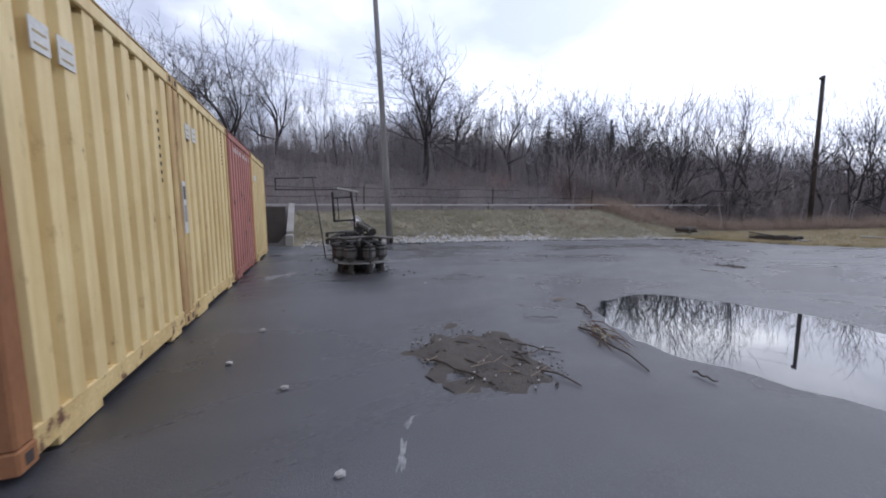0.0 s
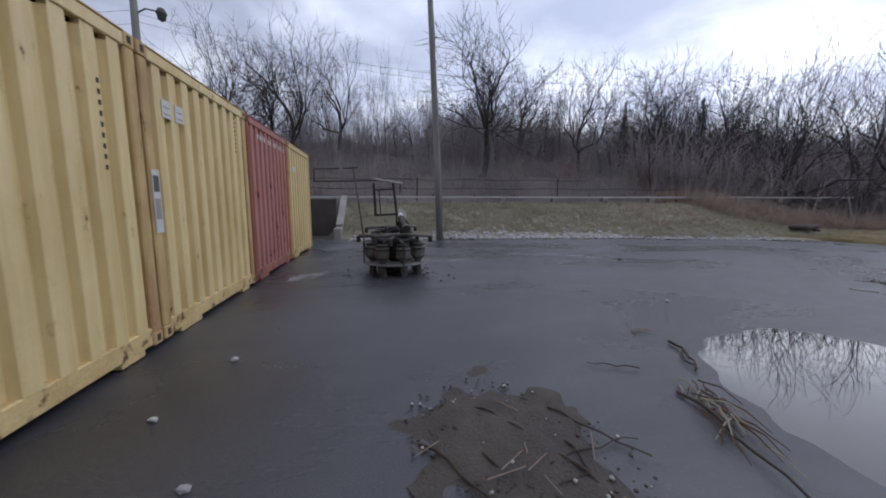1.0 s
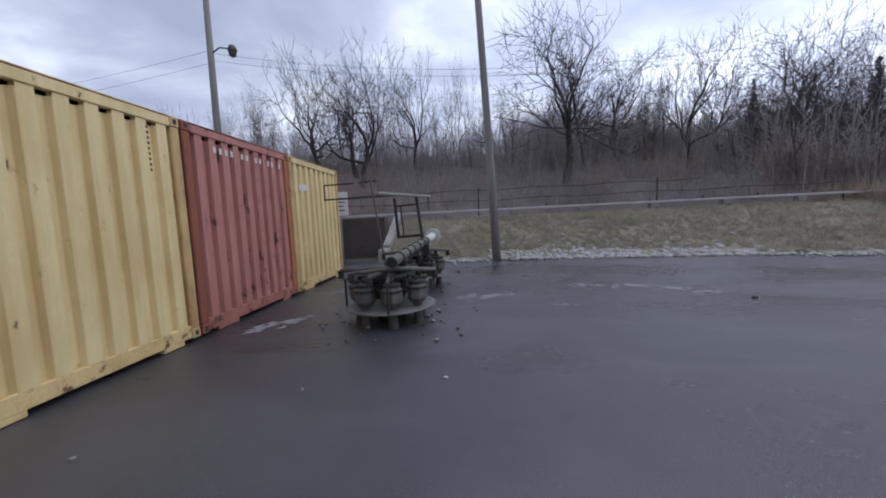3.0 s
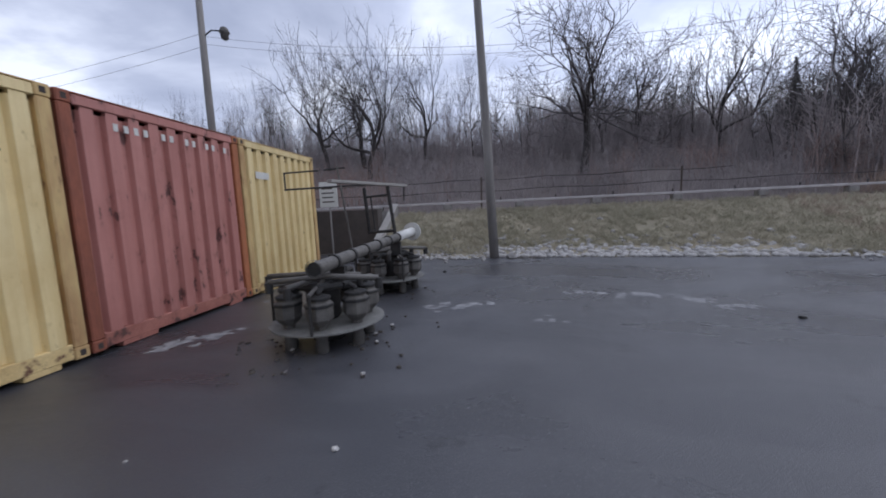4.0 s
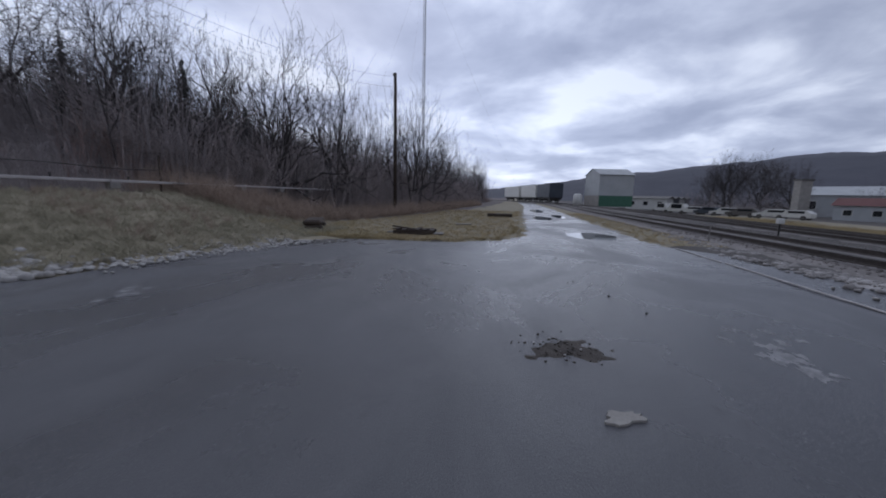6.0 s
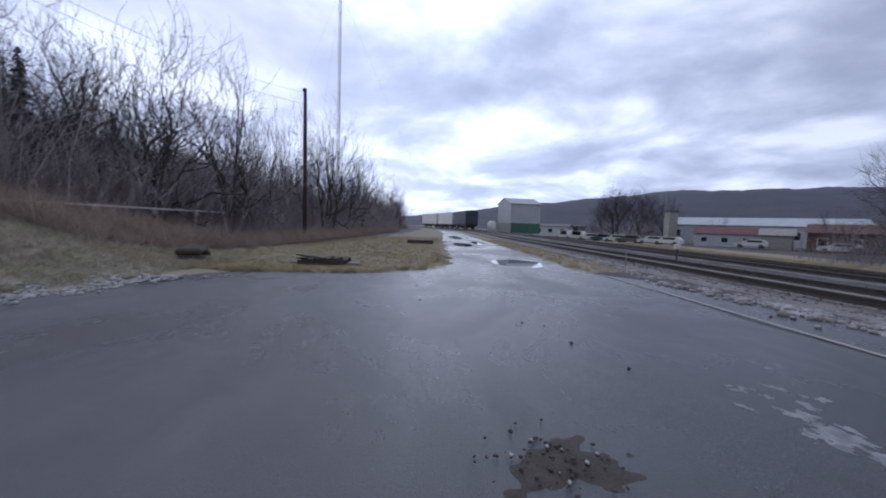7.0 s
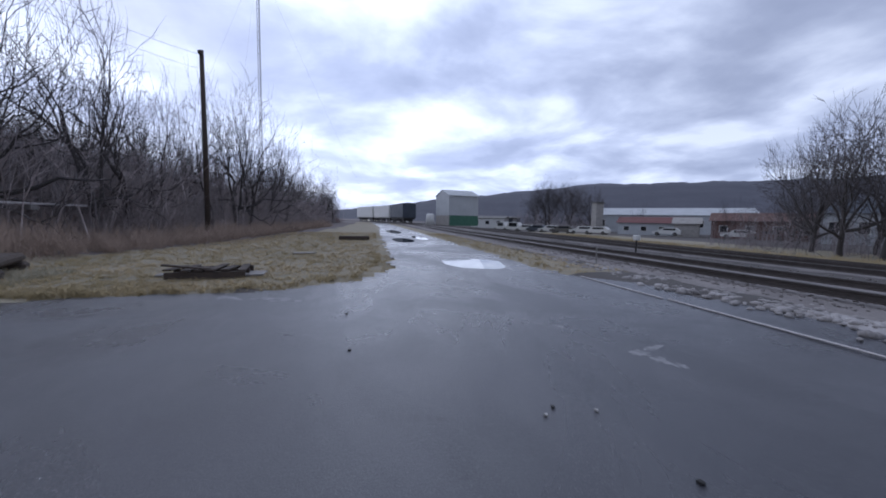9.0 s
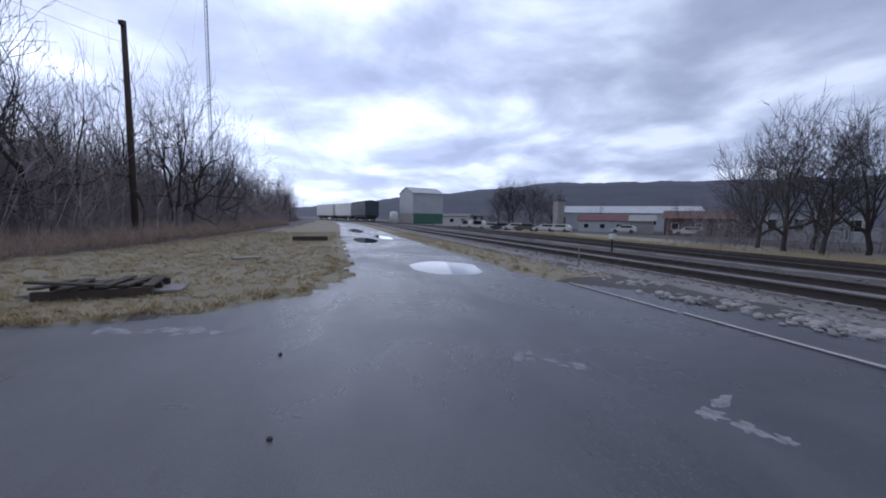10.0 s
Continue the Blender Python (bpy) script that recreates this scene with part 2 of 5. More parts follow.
M_RUBBLE = material("pale_rubble", (0.42, 0.4, 0.375), (0.17, 0.16, 0.15), 0.9, 0.9, 6, 40, 0.3, random_tint=0.35)
M_PALE = material("bleached_concrete", (0.5, 0.465, 0.45), (0.35, 0.325, 0.31), 0.85, 0.9, 2, 50, 0.2)
M_RAIL = material("rusty_rail_steel", (0.085, 0.072, 0.064), (0.055, 0.047, 0.043), 0.5, 0.6, 6, 60, 0.1, metal=0.5)
M_BALLAST = material("grey_ballast", (0.23, 0.207, 0.192), (0.125, 0.112, 0.104), 0.95, 0.95, 1.2, 18, 0.9)
M_PALEMUD = material("pale_mud", (0.34, 0.315, 0.295), (0.13, 0.12, 0.113), 0.4, 0.9, 1.8, 25, 0.5)
M_GREEN = material("green_paint", (0.05, 0.14, 0.09), (0.04, 0.11, 0.07), 0.6, 0.7, 2, 40, 0.05)
M_SHEDWHITE = material("grey_white_cladding", (0.42, 0.43, 0.43), (0.34, 0.35, 0.35), 0.6, 0.7, 0.6, 20, 0.05)
# distance haze over the wooded hill is put into this blue-grey base colour
M_FARHILL = material("haze_tinted_wooded_hill", (0.068, 0.068, 0.084), (0.045, 0.046, 0.061), 1.0, 1.0, 0.02, 0.4, 0.5)
M_CHAR = material("dry_brown_stalks", (0.32, 0.235, 0.175), (0.19, 0.142, 0.11), 0.9, 0.9, 6, 60, 0.2)
M_REDTWIG = material("reddish_dead_twigs", (0.12, 0.066, 0.046), (0.065, 0.04, 0.032), 0.9, 0.9, 6, 60, 0.2)
M_MOUND = material("gritty_dark_soil", (0.085, 0.072, 0.06), (0.05, 0.043, 0.038), 0.95, 0.95, 4, 60, 0.8)
M_BLADE = material("dry_grass_blades", (0.38, 0.335, 0.24), (0.21, 0.2, 0.125), 0.9, 0.9, 0.5, 12, 0.0)
M_BLADE_FLAT = material("straw_turf_blades", (0.38, 0.29, 0.15), (0.29, 0.235, 0.115), 0.9, 0.9, 0.4, 12, 0.0)
M_REDWALL = material("dull_red_wall", (0.14, 0.05, 0.044), (0.1, 0.04, 0.036), 0.7, 0.8, 0.5, 10, 0.05)
M_BROWN = material("brown_wall", (0.12, 0.06, 0.045), (0.08, 0.045, 0.035), 0.8, 0.8, 0.5, 10, 0.05)
M_BLUEGREY = material("dark_blue_grey_steel", (0.05, 0.06, 0.075), (0.035, 0.042, 0.055), 0.6, 0.7, 0.6, 10, 0.05)
M_GLASS = material("dark_window_glass", (0.02, 0.022, 0.025), (0.016, 0.018, 0.02), 0.1, 0.15, 3, 30, 0.0)


# ---------- mesh helpers ----------
class Geo:
    """Vertices and faces gathered for one mesh."""

    def __init__(self):
        self.v, self.f = [], []

    def add(self, verts, faces, m=None):
        k = len(self.v)
        self.v += [tuple(m @ Vector(p)) for p in verts] if m is not None else [tuple(p) for p in verts]
        self.f += [tuple(i + k for i in q) for q in faces]
        return self

    def box(self, lo, hi, m=None, bev=0.0):
        """A box from corner to corner, its edges chamfered by bev."""
        if bev <= 0:
            v = [(x, y, z) for z in (lo[2], hi[2]) for y in (lo[1], hi[1]) for x in (lo[0], hi[0])]
            return self.add(v, [(0, 2, 3, 1), (4, 5, 7, 6), (0, 1, 5, 4), (2, 6, 7, 3), (0, 4, 6, 2), (1, 3, 7, 5)], m)
        bm = bmesh.new()
        bmesh.ops.create_cube(bm, size=1.0)
        for v in bm.verts:
            v.co = Vector([lo[i] + (v.co[i] + 0.5) * (hi[i] - lo[i]) for i in range(3)])
        bmesh.ops.bevel(bm, geom=bm.edges[:], offset=bev, segments=1, affect="EDGES")
        bm.verts.index_update()
        self.add([v.co.copy() for v in bm.verts], [[v.index for v in f.verts] for f in bm.faces], m)
        bm.free()
        return self

    def tube(self, pts, radii, sides=8, caps=True, m=None):
        """A round bar along pts."""
        pts = [Vector(p) for p in pts]
        if not hasattr(radii, "__len__"):
            radii = [radii] * len(pts)
        verts, faces = [], []
        for i, p in enumerate(pts):
            d = (pts[min(i + 1, len(pts) - 1)] - pts[max(i - 1, 0)]).normalized()
            a = d.cross(Vector((0, 0, 1)) if abs(d.z) < 0.9 else Vector((1, 0, 0))).normalized()
            b = d.cross(a)
            verts += [p + (a * math.cos(2 * math.pi * k / sides) + b * math.sin(2 * math.pi * k / sides)) * radii[i] for k in range(sides)]
        for i in range(len(pts) - 1):
            for k in range(sides):
                faces.append((i * sides + k, i * sides + (k + 1) % sides, (i + 1) * sides + (k + 1) % sides, (i + 1) * sides + k))
        if caps:
            faces.append(tuple(range(sides))[::-1])
            faces.append(tuple(range((len(pts) - 1) * sides, len(pts) * sides)))
        return self.add(verts, faces, m)

    def lathe(self, profile, sides=20, m=None):
        """A turned solid about z from (radius, z) pairs."""
        verts, faces = [], []
        for r, z in profile:
            verts += [(r * math.cos(2 * math.pi * k / sides), r * math.sin(2 * math.pi * k / sides), z) for k in range(sides)]
        for i in range(len(profile) - 1):
            for k in range(sides):
                faces.append((i * sides + k, i * sides + (k + 1) % sides, (i + 1) * sides + (k + 1) % sides, (i + 1) * sides + k))
        faces.append(tuple(range(sides))[::-1])
        faces.append(tuple(range((len(profile) - 1) * sides, len(profile) * sides)))
        return self.add(verts, faces, m)


def mesh_of(name, geo, mat, smooth=False):
    me = bpy.data.meshes.new(name)
    me.from_pydata(geo.v, [], geo.f)
    me.materials.append(mat)
    if smooth:
        me.polygons.foreach_set("use_smooth", [True] * len(me.polygons))
    me.update()
    return me


def part(name, geo, mat, parent=None, label="", smooth=False):
    ob = new(name, mesh_of(name, geo, mat, smooth))
    ob.parent = parent
    if label:
        ob["label"] = label
    return ob


def thing(name, m, label, category, group="", kind=""):
    ob = new(name)
    ob.empty_display_size = 0.2
    ob.matrix_basis = m
    return tagged(ob, label, category, group, kind)


def lerp_table(table, v):
    return float(np.interp(v, [a for a, _ in table], [b for _, b in table]))


# ---------- ground ----------
def wob(x, y, s, seed=0.0):
    return noise.noise(Vector((x * s + seed, y * s - seed, seed * 0.37)))


# y of the line where asphalt ends and grass begins, along x
VERGE = [(-60, 12.0), (-2, 10.8), (0.4, 9.5), (4, 9.0), (8, 8.35), (10, 8.0), (12.5, 7.6), (14, 7.1), (16, 6.7), (16.6, 5.5),
         (16.8, 3.2), (17.6, 1.5), (19.5, 0.8), (25, 0.65), (42, 0.4), (60, -0.2), (130, 0.5)]
# y of the asphalt's other border
KERB = [(-60, -30), (-10, -12), (2, -5.0), (12, -4.5), (16.5, -4.1), (18.2, -3.0), (130, -3.6)]
PUDDLES = [(5.45, -2.15, 1.35, 1.7, 0.05), (20.4, -1.62, 1.25, 0.88, 0.1), (31.5, -0.6, 2.4, 0.6, 0.07), (34.5, -2.0, 2.4, 0.45, 0.07),
           (45, -1.0, 5, 0.7, 0.06)]
WATER_Z = -0.012


def bank_height(x, y):
    """Grass bank, the wooded hillside behind it and the flat verge."""
    if x < 0.45:
        bank = 0.0 if y < 11.2 else 1.35
    else:
        foot = lerp_table([(0, 9.6), (4, 9.2), (8, 8.55), (10, 8.2), (12.5, 7.8), (14, 7.3), (16, 6.9), (17.5, 8.0), (20, 8.8)], x)
        top = 12.4
        k = min(1, max(0, (y - foot) / (top - foot)))
        fade = min(1, max(0, (24 - x) / 4.5))
        bank = (k * k * (3 - 2 * k)) * 0.42 * fade + k * 0.78 * fade
    hill = max(0.0, y - 14.5)
    h = hill * 0.24 if hill < 30 else 7.2 + (hill - 30) * 0.06
    h = min(h, 12) * min(1, max(0, (115 - x) / 25))
    return bank + h + (wob(x, y, 0.18) * min(1.2, hill * 0.08) if hill > 0 else 0)


def ground_height(x, y):
    h = bank_height(x, y)
    k = min(1, max(0, (-9 - y) / 18))
    h -= 1.3 * k * k * (3 - 2 * k)
    edge = lerp_table(VERGE, x)
    if y < edge + 0.3 and y > lerp_table(KERB, x) - 0.2:
        h = min(h, 0.0) - 0.035
    elif h < 0.4:
        h += 0.03 * wob(x, y, 1.3) + 0.03
    return h


def asphalt_height(x, y):
    h = 0.012 * wob(x, y, 0.35) + 0.006 * wob(x, y, 1.1, 3.0)
    for px, py, rx, ry, d in PUDDLES:
        r = math.hypot((x - px) / rx, (y - py) / ry) + 0.14 * wob(x, y, 1.1, 7.0) + 0.05 * wob(x, y, 3.7, 2.0)
        if r < 1.2:
            k = 1 - max(0, r) / 1.2
            h -= d * (k * k * (3 - 2 * k)) * 1.6
    return h


def axis(*runs):
    out = []
    for a, b, step in runs:
        out += list(np.arange(a, b, step))
    return out + [runs[-1][1]]


def sheet(name, xs, ys, height, keep, mat):
    g = Geo()
    index = {}
    for j, y in enumerate(ys[:-1]):
        for i, x in enumerate(xs[:-1]):
            if keep and not keep((x + xs[i + 1]) / 2, (y + ys[j + 1]) / 2):
                continue
            q = []
            for a, b in ((i, j), (i + 1, j), (i + 1, j + 1), (i, j + 1)):
                if (a, b) not in index:
                    index[(a, b)] = len(g.v)
                    g.v.append((xs[a], ys[b], height(xs[a], ys[b])))
                q.append(index[(a, b)])
            g.f.append(tuple(q))
    return part(name, g, mat, None, smooth=True)


gx = axis((-900, -60, 60), (-60, -12, 4), (-12, 26, 0.5), (26, 70, 2), (70, 200, 8), (200, 1500, 130))
gy = axis((-1200, -100, 100), (-100, -20, 8), (-20, -6, 1), (-6, 18, 0.5), (18, 60, 2), (60, 140, 10), (140, 1200, 120))
ground = tagged(sheet("ground", gx, gy, ground_height, None, M_DIRT), "bare brown dirt and dead grass ground round the lot", "ground", kind="structure")
ground.data.materials.append(M_GRASS)
ground.data.materials.append(M_LITTER)
for p in ground.data.polygons:
    x, y, z = p.center
    if y > 13.3 + 0.5 * wob(x, y, 0.3) and x < 18 or x >= 18 and y > lerp_table([(18, 11.0), (22, 9.5), (30, 6.5), (60, 4.5), (130, 4)], x) + 0.6 * wob(x, y, 0.4):
        p.material_index = 2
    elif -44 < y < -20 and 5 < x < 90 or x > 0.4 and y > lerp_table(VERGE, x) - 0.3 or x > 18 and -4.6 < y < -2.5:
        p.material_index = 1

lot = tagged(sheet("asphalt_lot", axis((-60, -4, 4), (-4, 1, 0.5), (1, 9, 0.1), (9, 16, 0.2), (16, 26, 0.12), (26, 60, 0.4), (60, 130, 5)),
                   axis((-30, -6, 2), (-6, -4, 0.4), (-4, 1, 0.1), (1, 10, 0.25), (10, 12.5, 0.5)), asphalt_height,
                   lambda x, y: lerp_table(KERB, x) + 0.25 * wob(x, y, 1.0, 5) < y < lerp_table(VERGE, x) + 0.22 * wob(x, y, 0.9, 2) + 0.1 * wob(x, y, 4, 2), M_ASPHALT),
             "wet worn dark grey asphalt lot and road", "pavement", kind="structure")
for px, py, rx, ry, d in PUDDLES:
    g = Geo()
    g.add([(px + math.cos(a * math.pi / 24) * rx * 1.25, py + math.sin(a * math.pi / 24) * ry * 1.25, WATER_Z) for a in range(48)], [tuple(range(48))])
    tagged(part("puddle", g, M_RIPPLE if px > 15 else M_WATER), "still rain puddle mirroring the cloudy sky on asphalt", "puddle", "puddles on the lot", "structure")


# ---------- shipping containers ----------
CW, CH, CL, PITCH = 2.44, 2.6, 6.06, 2.47


def corrugated(geo, length, z0, z1, depth, count, m):
    """A corrugated sheet along local x: broad ridges proud by depth in local -y, softly rolled into narrower grooves."""
    p = length / count
    shape = ((0.0, 0.0), (0.13, 0.0), (0.17, 0.06), (0.26, 0.94), (0.3, 1.0), (0.75, 1.0), (0.79, 0.94), (0.9, 0.06), (0.94, 0.0))
    prof = [(i * p + a * p, -depth * k) for i in range(count) for a, k in shape] + [(length, 0.0)]
    v, f = [], []
    for x, y in prof:
        v += [(x, y, z0), (x, y, z1)]
    for i in range(len(prof) - 1):
        f.append((2 * i, 2 * i + 2, 2 * i + 3, 2 * i + 1))
    geo.add(v, f, m)


def container(m, paint, rusty, label, flank=None, far_post=None):
    """Stands on its castings with one short end in the plane local x = 0 (facing +x), its width along local y."""
    c = thing("shipping_container", m, label, "shipping container", "row of containers")
    W, H, L = CW, CH, CL
    z0 = 0.04
    chipped = M_RED_CHIP if paint is M_RED else M_YELLOW_CHIP
    g = Geo()
    corrugated(g, W - 0.26, z0 + 0.16, H - 0.162, 0.06, 9, Matrix.Translation((-0.067, 0.13, 0)) @ Matrix.Rotation(radians(90), 4, "Z"))
    part("end_wall", g, paint, c)
    p = (W - 0.26) / 9
    for i in range(9):
        y = 0.13 + i * p
        part("packing_strip", Geo().box((-0.07, y + p * 0.3, H - 0.163), (-0.014, y + p * 0.8, H - 0.12)), paint, c)
    for y, ang in ((0.035, 180), (W - 0.035, 0)):
        g = Geo()
        mm = Matrix.Translation((-0.15 if ang else -L + 0.15, y, 0)) @ Matrix.Rotation(radians(ang), 4, "Z")
        corrugated(g, L - 0.3, z0 + 0.16, H - 0.1, -0.036, 21, mm)
        part("side_wall", g, (flank or paint) if ang else paint, c)
    part("back_wall", Geo().box((-L + 0.02, 0.1, z0 + 0.12), (-L + 0.06, W - 0.1, H - 0.08)), paint, c)
    for x0, x1 in ((-0.15, 0.0), (-L, -L + 0.15)):
        for y0, y1 in ((0.0, 0.13), (W - 0.13, W)):
            post_mat = flank if flank and y0 == 0.0 else far_post if far_post and y0 > 0 else rusty
            part("corner_post", Geo().box((x0, y0 + 0.004, z0 + 0.118), (x1 - 0.004, y1 - 0.004, H - 0.118), bev=0.012), post_mat, c, "rust-streaked corner post")
            for a, b in ((z0, z0 + 0.118), (H - 0.118, H)):
                cast = part("corner_casting", Geo().box((x0, y0, a), (x1, y1, b), bev=0.01), post_mat, c)
                if x1 == 0.0:
                    part("casting_hole", Geo().box((-0.02, (y0 + y1) / 2 - 0.025, a + 0.03), (0.002, (y0 + y1) / 2 + 0.025, b - 0.03)), M_ROOF, cast)
    part("top_rail", Geo().box((-0.075, 0.13, H - 0.125), (0.0, W - 0.13, H - 0.02), bev=0.01), paint, c)
    part("top_edge", Geo().box((-0.078, 0.125, H - 0.019), (0.004, W - 0.125, H - 0.004), bev=0.004), rusty, c, "rusted top edge")
    part("bottom_rail", Geo().box((-0.13, 0.13, z0 + 0.015), (-0.008, W - 0.13, z0 + 0.165), bev=0.01), chipped, c)
    for a, b in ((0.3, 0.72), (W - 0.52, W - 0.24)):
        part("foot_plate", Geo().box((-0.14, a, z0 - 0.035), (-0.012, b, z0 + 0.055), bev=0.008), chipped, c)
    for y in (0.03, W - 0.09):
        part("side_rail", Geo().box((-L + 0.15, y, H - 0.09), (-0.15, y + 0.06, H - 0.02)), rusty, c)
        part("sill", Geo().box((-L + 0.15, y, z0 + 0.03), (-0.15, y + 0.06, z0 + 0.17)), rusty, c)
    part("roof", Geo().box((-L + 0.1, 0.05, H - 0.03), (-0.02, W - 0.05, H - 0.012)), M_ROOF, c, "dark rusted roof")
    part("floor", Geo().box((-L + 0.1, 0.08, z0 + 0.1), (-0.08, W - 0.08, z0 + 0.14)), M_ROOF, c)
    # roof bows that show as dark teeth over the end wall
    for i in range(8):
        y = 0.22 + i * (W - 0.5) / 7
        part("roof_bow", Geo().box((-0.16, y, H - 0.03), (-0.082, y + 0.12, H + 0.004)), M_ROOF, c)
    return c


C_LABEL = {0: "faded yellow corrugated steel container, rusty posts", 2: "faded red corrugated steel container with rust scars"}
box_1 = container(pose(0, -PITCH, 0), M_YELLOW, M_YELLOW_RUST, C_LABEL[0] + " and a rusted flank", M_RUST)
box_2 = container(pose(0.0, 0.0, 0), M_YELLOW, M_YELLOW_RUST, C_LABEL[0] + " and white labels")
box_3 = container(pose(0, PITCH, 0), M_RED, M_RED_RUST, C_LABEL[2] + " and one orange post", None, M_ORANGE)
box_4 = container(pose(0.0, 2 * PITCH, 0), M_YELLOW, M_YELLOW_RUST, C_LABEL[0] + " at the row's end")

# ---------- poles, lamp and cables ----------
g = Geo().tube([(4.0, 9.0, -0.1), (3.9, 9.02, 3), (3.78, 9.05, 6), (3.66, 9.1, 9.0)], [0.125, 0.112, 0.098, 0.085], 14)
tagged(part("utility_pole", g, M_WOODPOLE, smooth=True), "tall bare grey wooden utility pole at the grass bank", "pole")
lp = thing("street_lamp", pose(-7.4, 13.6, 1.3), "dark wooden pole with a street lamp on an arm", "street lamp")
part("pole", Geo().tube([(0, 0, -0.3), (0, 0, 5), (0.05, 0, 10.2)], [0.16, 0.14, 0.11], 12), M_WOODPOLE, lp, smooth=True)
part("arm", Geo().tube([(0.03, 0, 7.35), (0.4, 0.05, 7.6), (0.85, 0.1, 7.55)], 0.03, 8), M_DARKSTEEL, lp)
part("lamp_head", Geo().lathe([(0.05, 0.15), (0.13, 0.1), (0.2, -0.08), (0.16, -0.12), (0.14, -0.3), (0.05, -0.36)], 14, Matrix.Translation((0.93, 0.1, 7.55))), M_STEEL, lp, smooth=True)
p2 = thing("utility_pole", pose(31.35, 9.5, 0), "dark wooden utility pole among bare trees", "pole")
part("pole", Geo().tube([(0, 0, 0), (0, 0, 5), (-0.05, 0, 9.4)], [0.13, 0.12, 0.1], 12), M_TIMBER, p2, smooth=True)
part("top_bracket", Geo().box((-0.35, -0.06, 9.15), (0.05, 0.06, 9.3)), M_TIMBER, p2)


def cable(a, b, sag, r=0.006):
    a, b = Vector(a), Vector(b)
    pts = [a.lerp(b, k / 24) - Vector((0, 0, sag * 4 * (k / 24) * (1 - k / 24))) for k in range(25)]
    return tagged(part("overhead_cable", Geo().tube(pts, r, 5), M_STEEL), "thin dark sagging overhead cable", "cable", "overhead cables")


cable((-7.4, 13.6, 8.7), (31.35, 9.5, 9.2), 2.6)
cable((-7.4, 13.6, 8.4), (31.35, 9.5, 8.5), 2.4)
cable((-7.4, 13.6, 8.8), (-48, 14, 9.0), 1.6)
cable((-7.4, 13.6, 8.3), (-48, 14, 8.5), 1.6)

# ---------- bank edge, rail and walls ----------
wing = Geo()
wing.add([(0.34, 10.25, -0.1), (0.58, 10.25, -0.1), (0.58, 12.6, -0.1), (0.34, 12.6, -0.1),
          (0.34, 10.25, 0.5), (0.58, 10.25, 0.5), (0.58, 12.6, 1.6), (0.34, 12.6, 1.6)],
         [(0, 1, 5, 4), (4, 5, 6, 7), (1, 2, 6, 5), (3, 0, 4, 7), (2, 3, 7, 6), (0, 3, 2, 1)])
wing.box((0.33, 9.55, -0.1), (0.59, 10.2, 0.4), bev=0.03)
tagged(part("wing_wall", wing, M_CONCRETE), "sloping grey concrete wing wall beside the bank", "wall", kind="structure")
tagged(part("retaining_wall", Geo().box((-16, 10.9, -0.2), (0.298, 11.4, 1.42)), M_STONE), "dark brown stone retaining wall", "wall", kind="structure")
rail = thing("edge_rail", pose(0, 12.55, 1.5), "pale flat rail on low concrete blocks along the bank", "rail", kind="structure")
for i in range(16):
    x0 = -13 + i * 2.55
    part("rail_length", Geo().box((x0, -0.08, -0.015), (x0 + 2.53, 0.12, 0.06), bev=0.01), M_PALE, rail)
for i in range(15):
    x0 = -10.35 + i * 2.55
    part("rail_block", Geo().box((x0 - 0.15, -0.12, -0.2), (x0 + 0.15, 0.12, -0.022), bev=0.02), M_WOODPOLE, rail)

for i in range(10):
    x0 = -1.4 + i * 1.9
    part("stub_post", Geo().tube([(x0, 0.14, 0.0), (x0, 0.14, 0.17)], 0.02, 6), M_DARKSTEEL, rail)
for z, x1 in ((0.42, 17), (0.82, 12)):
    pts = [(-14 + k * (x1 + 14) / 30, 0.45, z + 0.03 * math.sin(k * 1.7)) for k in range(31)]
    tagged(part("fence_wire", Geo().tube([(a, b + 12.55, c + 1.5) for a, b, c in pts], 0.011, 5), M_DARKSTEEL), "slack dark fence wire behind the rail", "wire", "fence wires")
for x0 in (-9.0, -3.0, 3.6, 10.4, 17.0):
    tagged(part("fence_post", Geo().tube([(x0, 13.0, 1.2), (x0 + 0.03, 13.02, 2.42)], 0.03, 7), M_TIMBER), "thin dark fence post behind the rail", "post", "fence posts")
sg = thing("notice_sign", pose(-1.2, 10.7, 0), "white notice board on a thin post", "sign")
part("post", Geo().tube([(0, 0, -0.1), (0, 0, 2.3)], 0.03, 8), M_WOODPOLE, sg)
part("board", Geo().box((-0.3, -0.06, 1.55), (0.3, -0.03, 2.35), bev=0.006), M_WHITE, sg)
for k in range(4):
    part("text_bar", Geo().box((-0.22, -0.066, 1.7 + k * 0.14), (0.2 - 0.05 * (k % 2), -0.0605, 1.74 + k * 0.14)), M_ROOF, sg)

# ---------- labels on the containers ----------
def plate(parent, y0, y1, z0, z1, x=0.002, mat=None, name="label_plate", label=""):
    return part(name, Geo().box((x - 0.004, y0, z0), (x + 0.002, y1, z1)), mat or M_WHITE, parent, label)


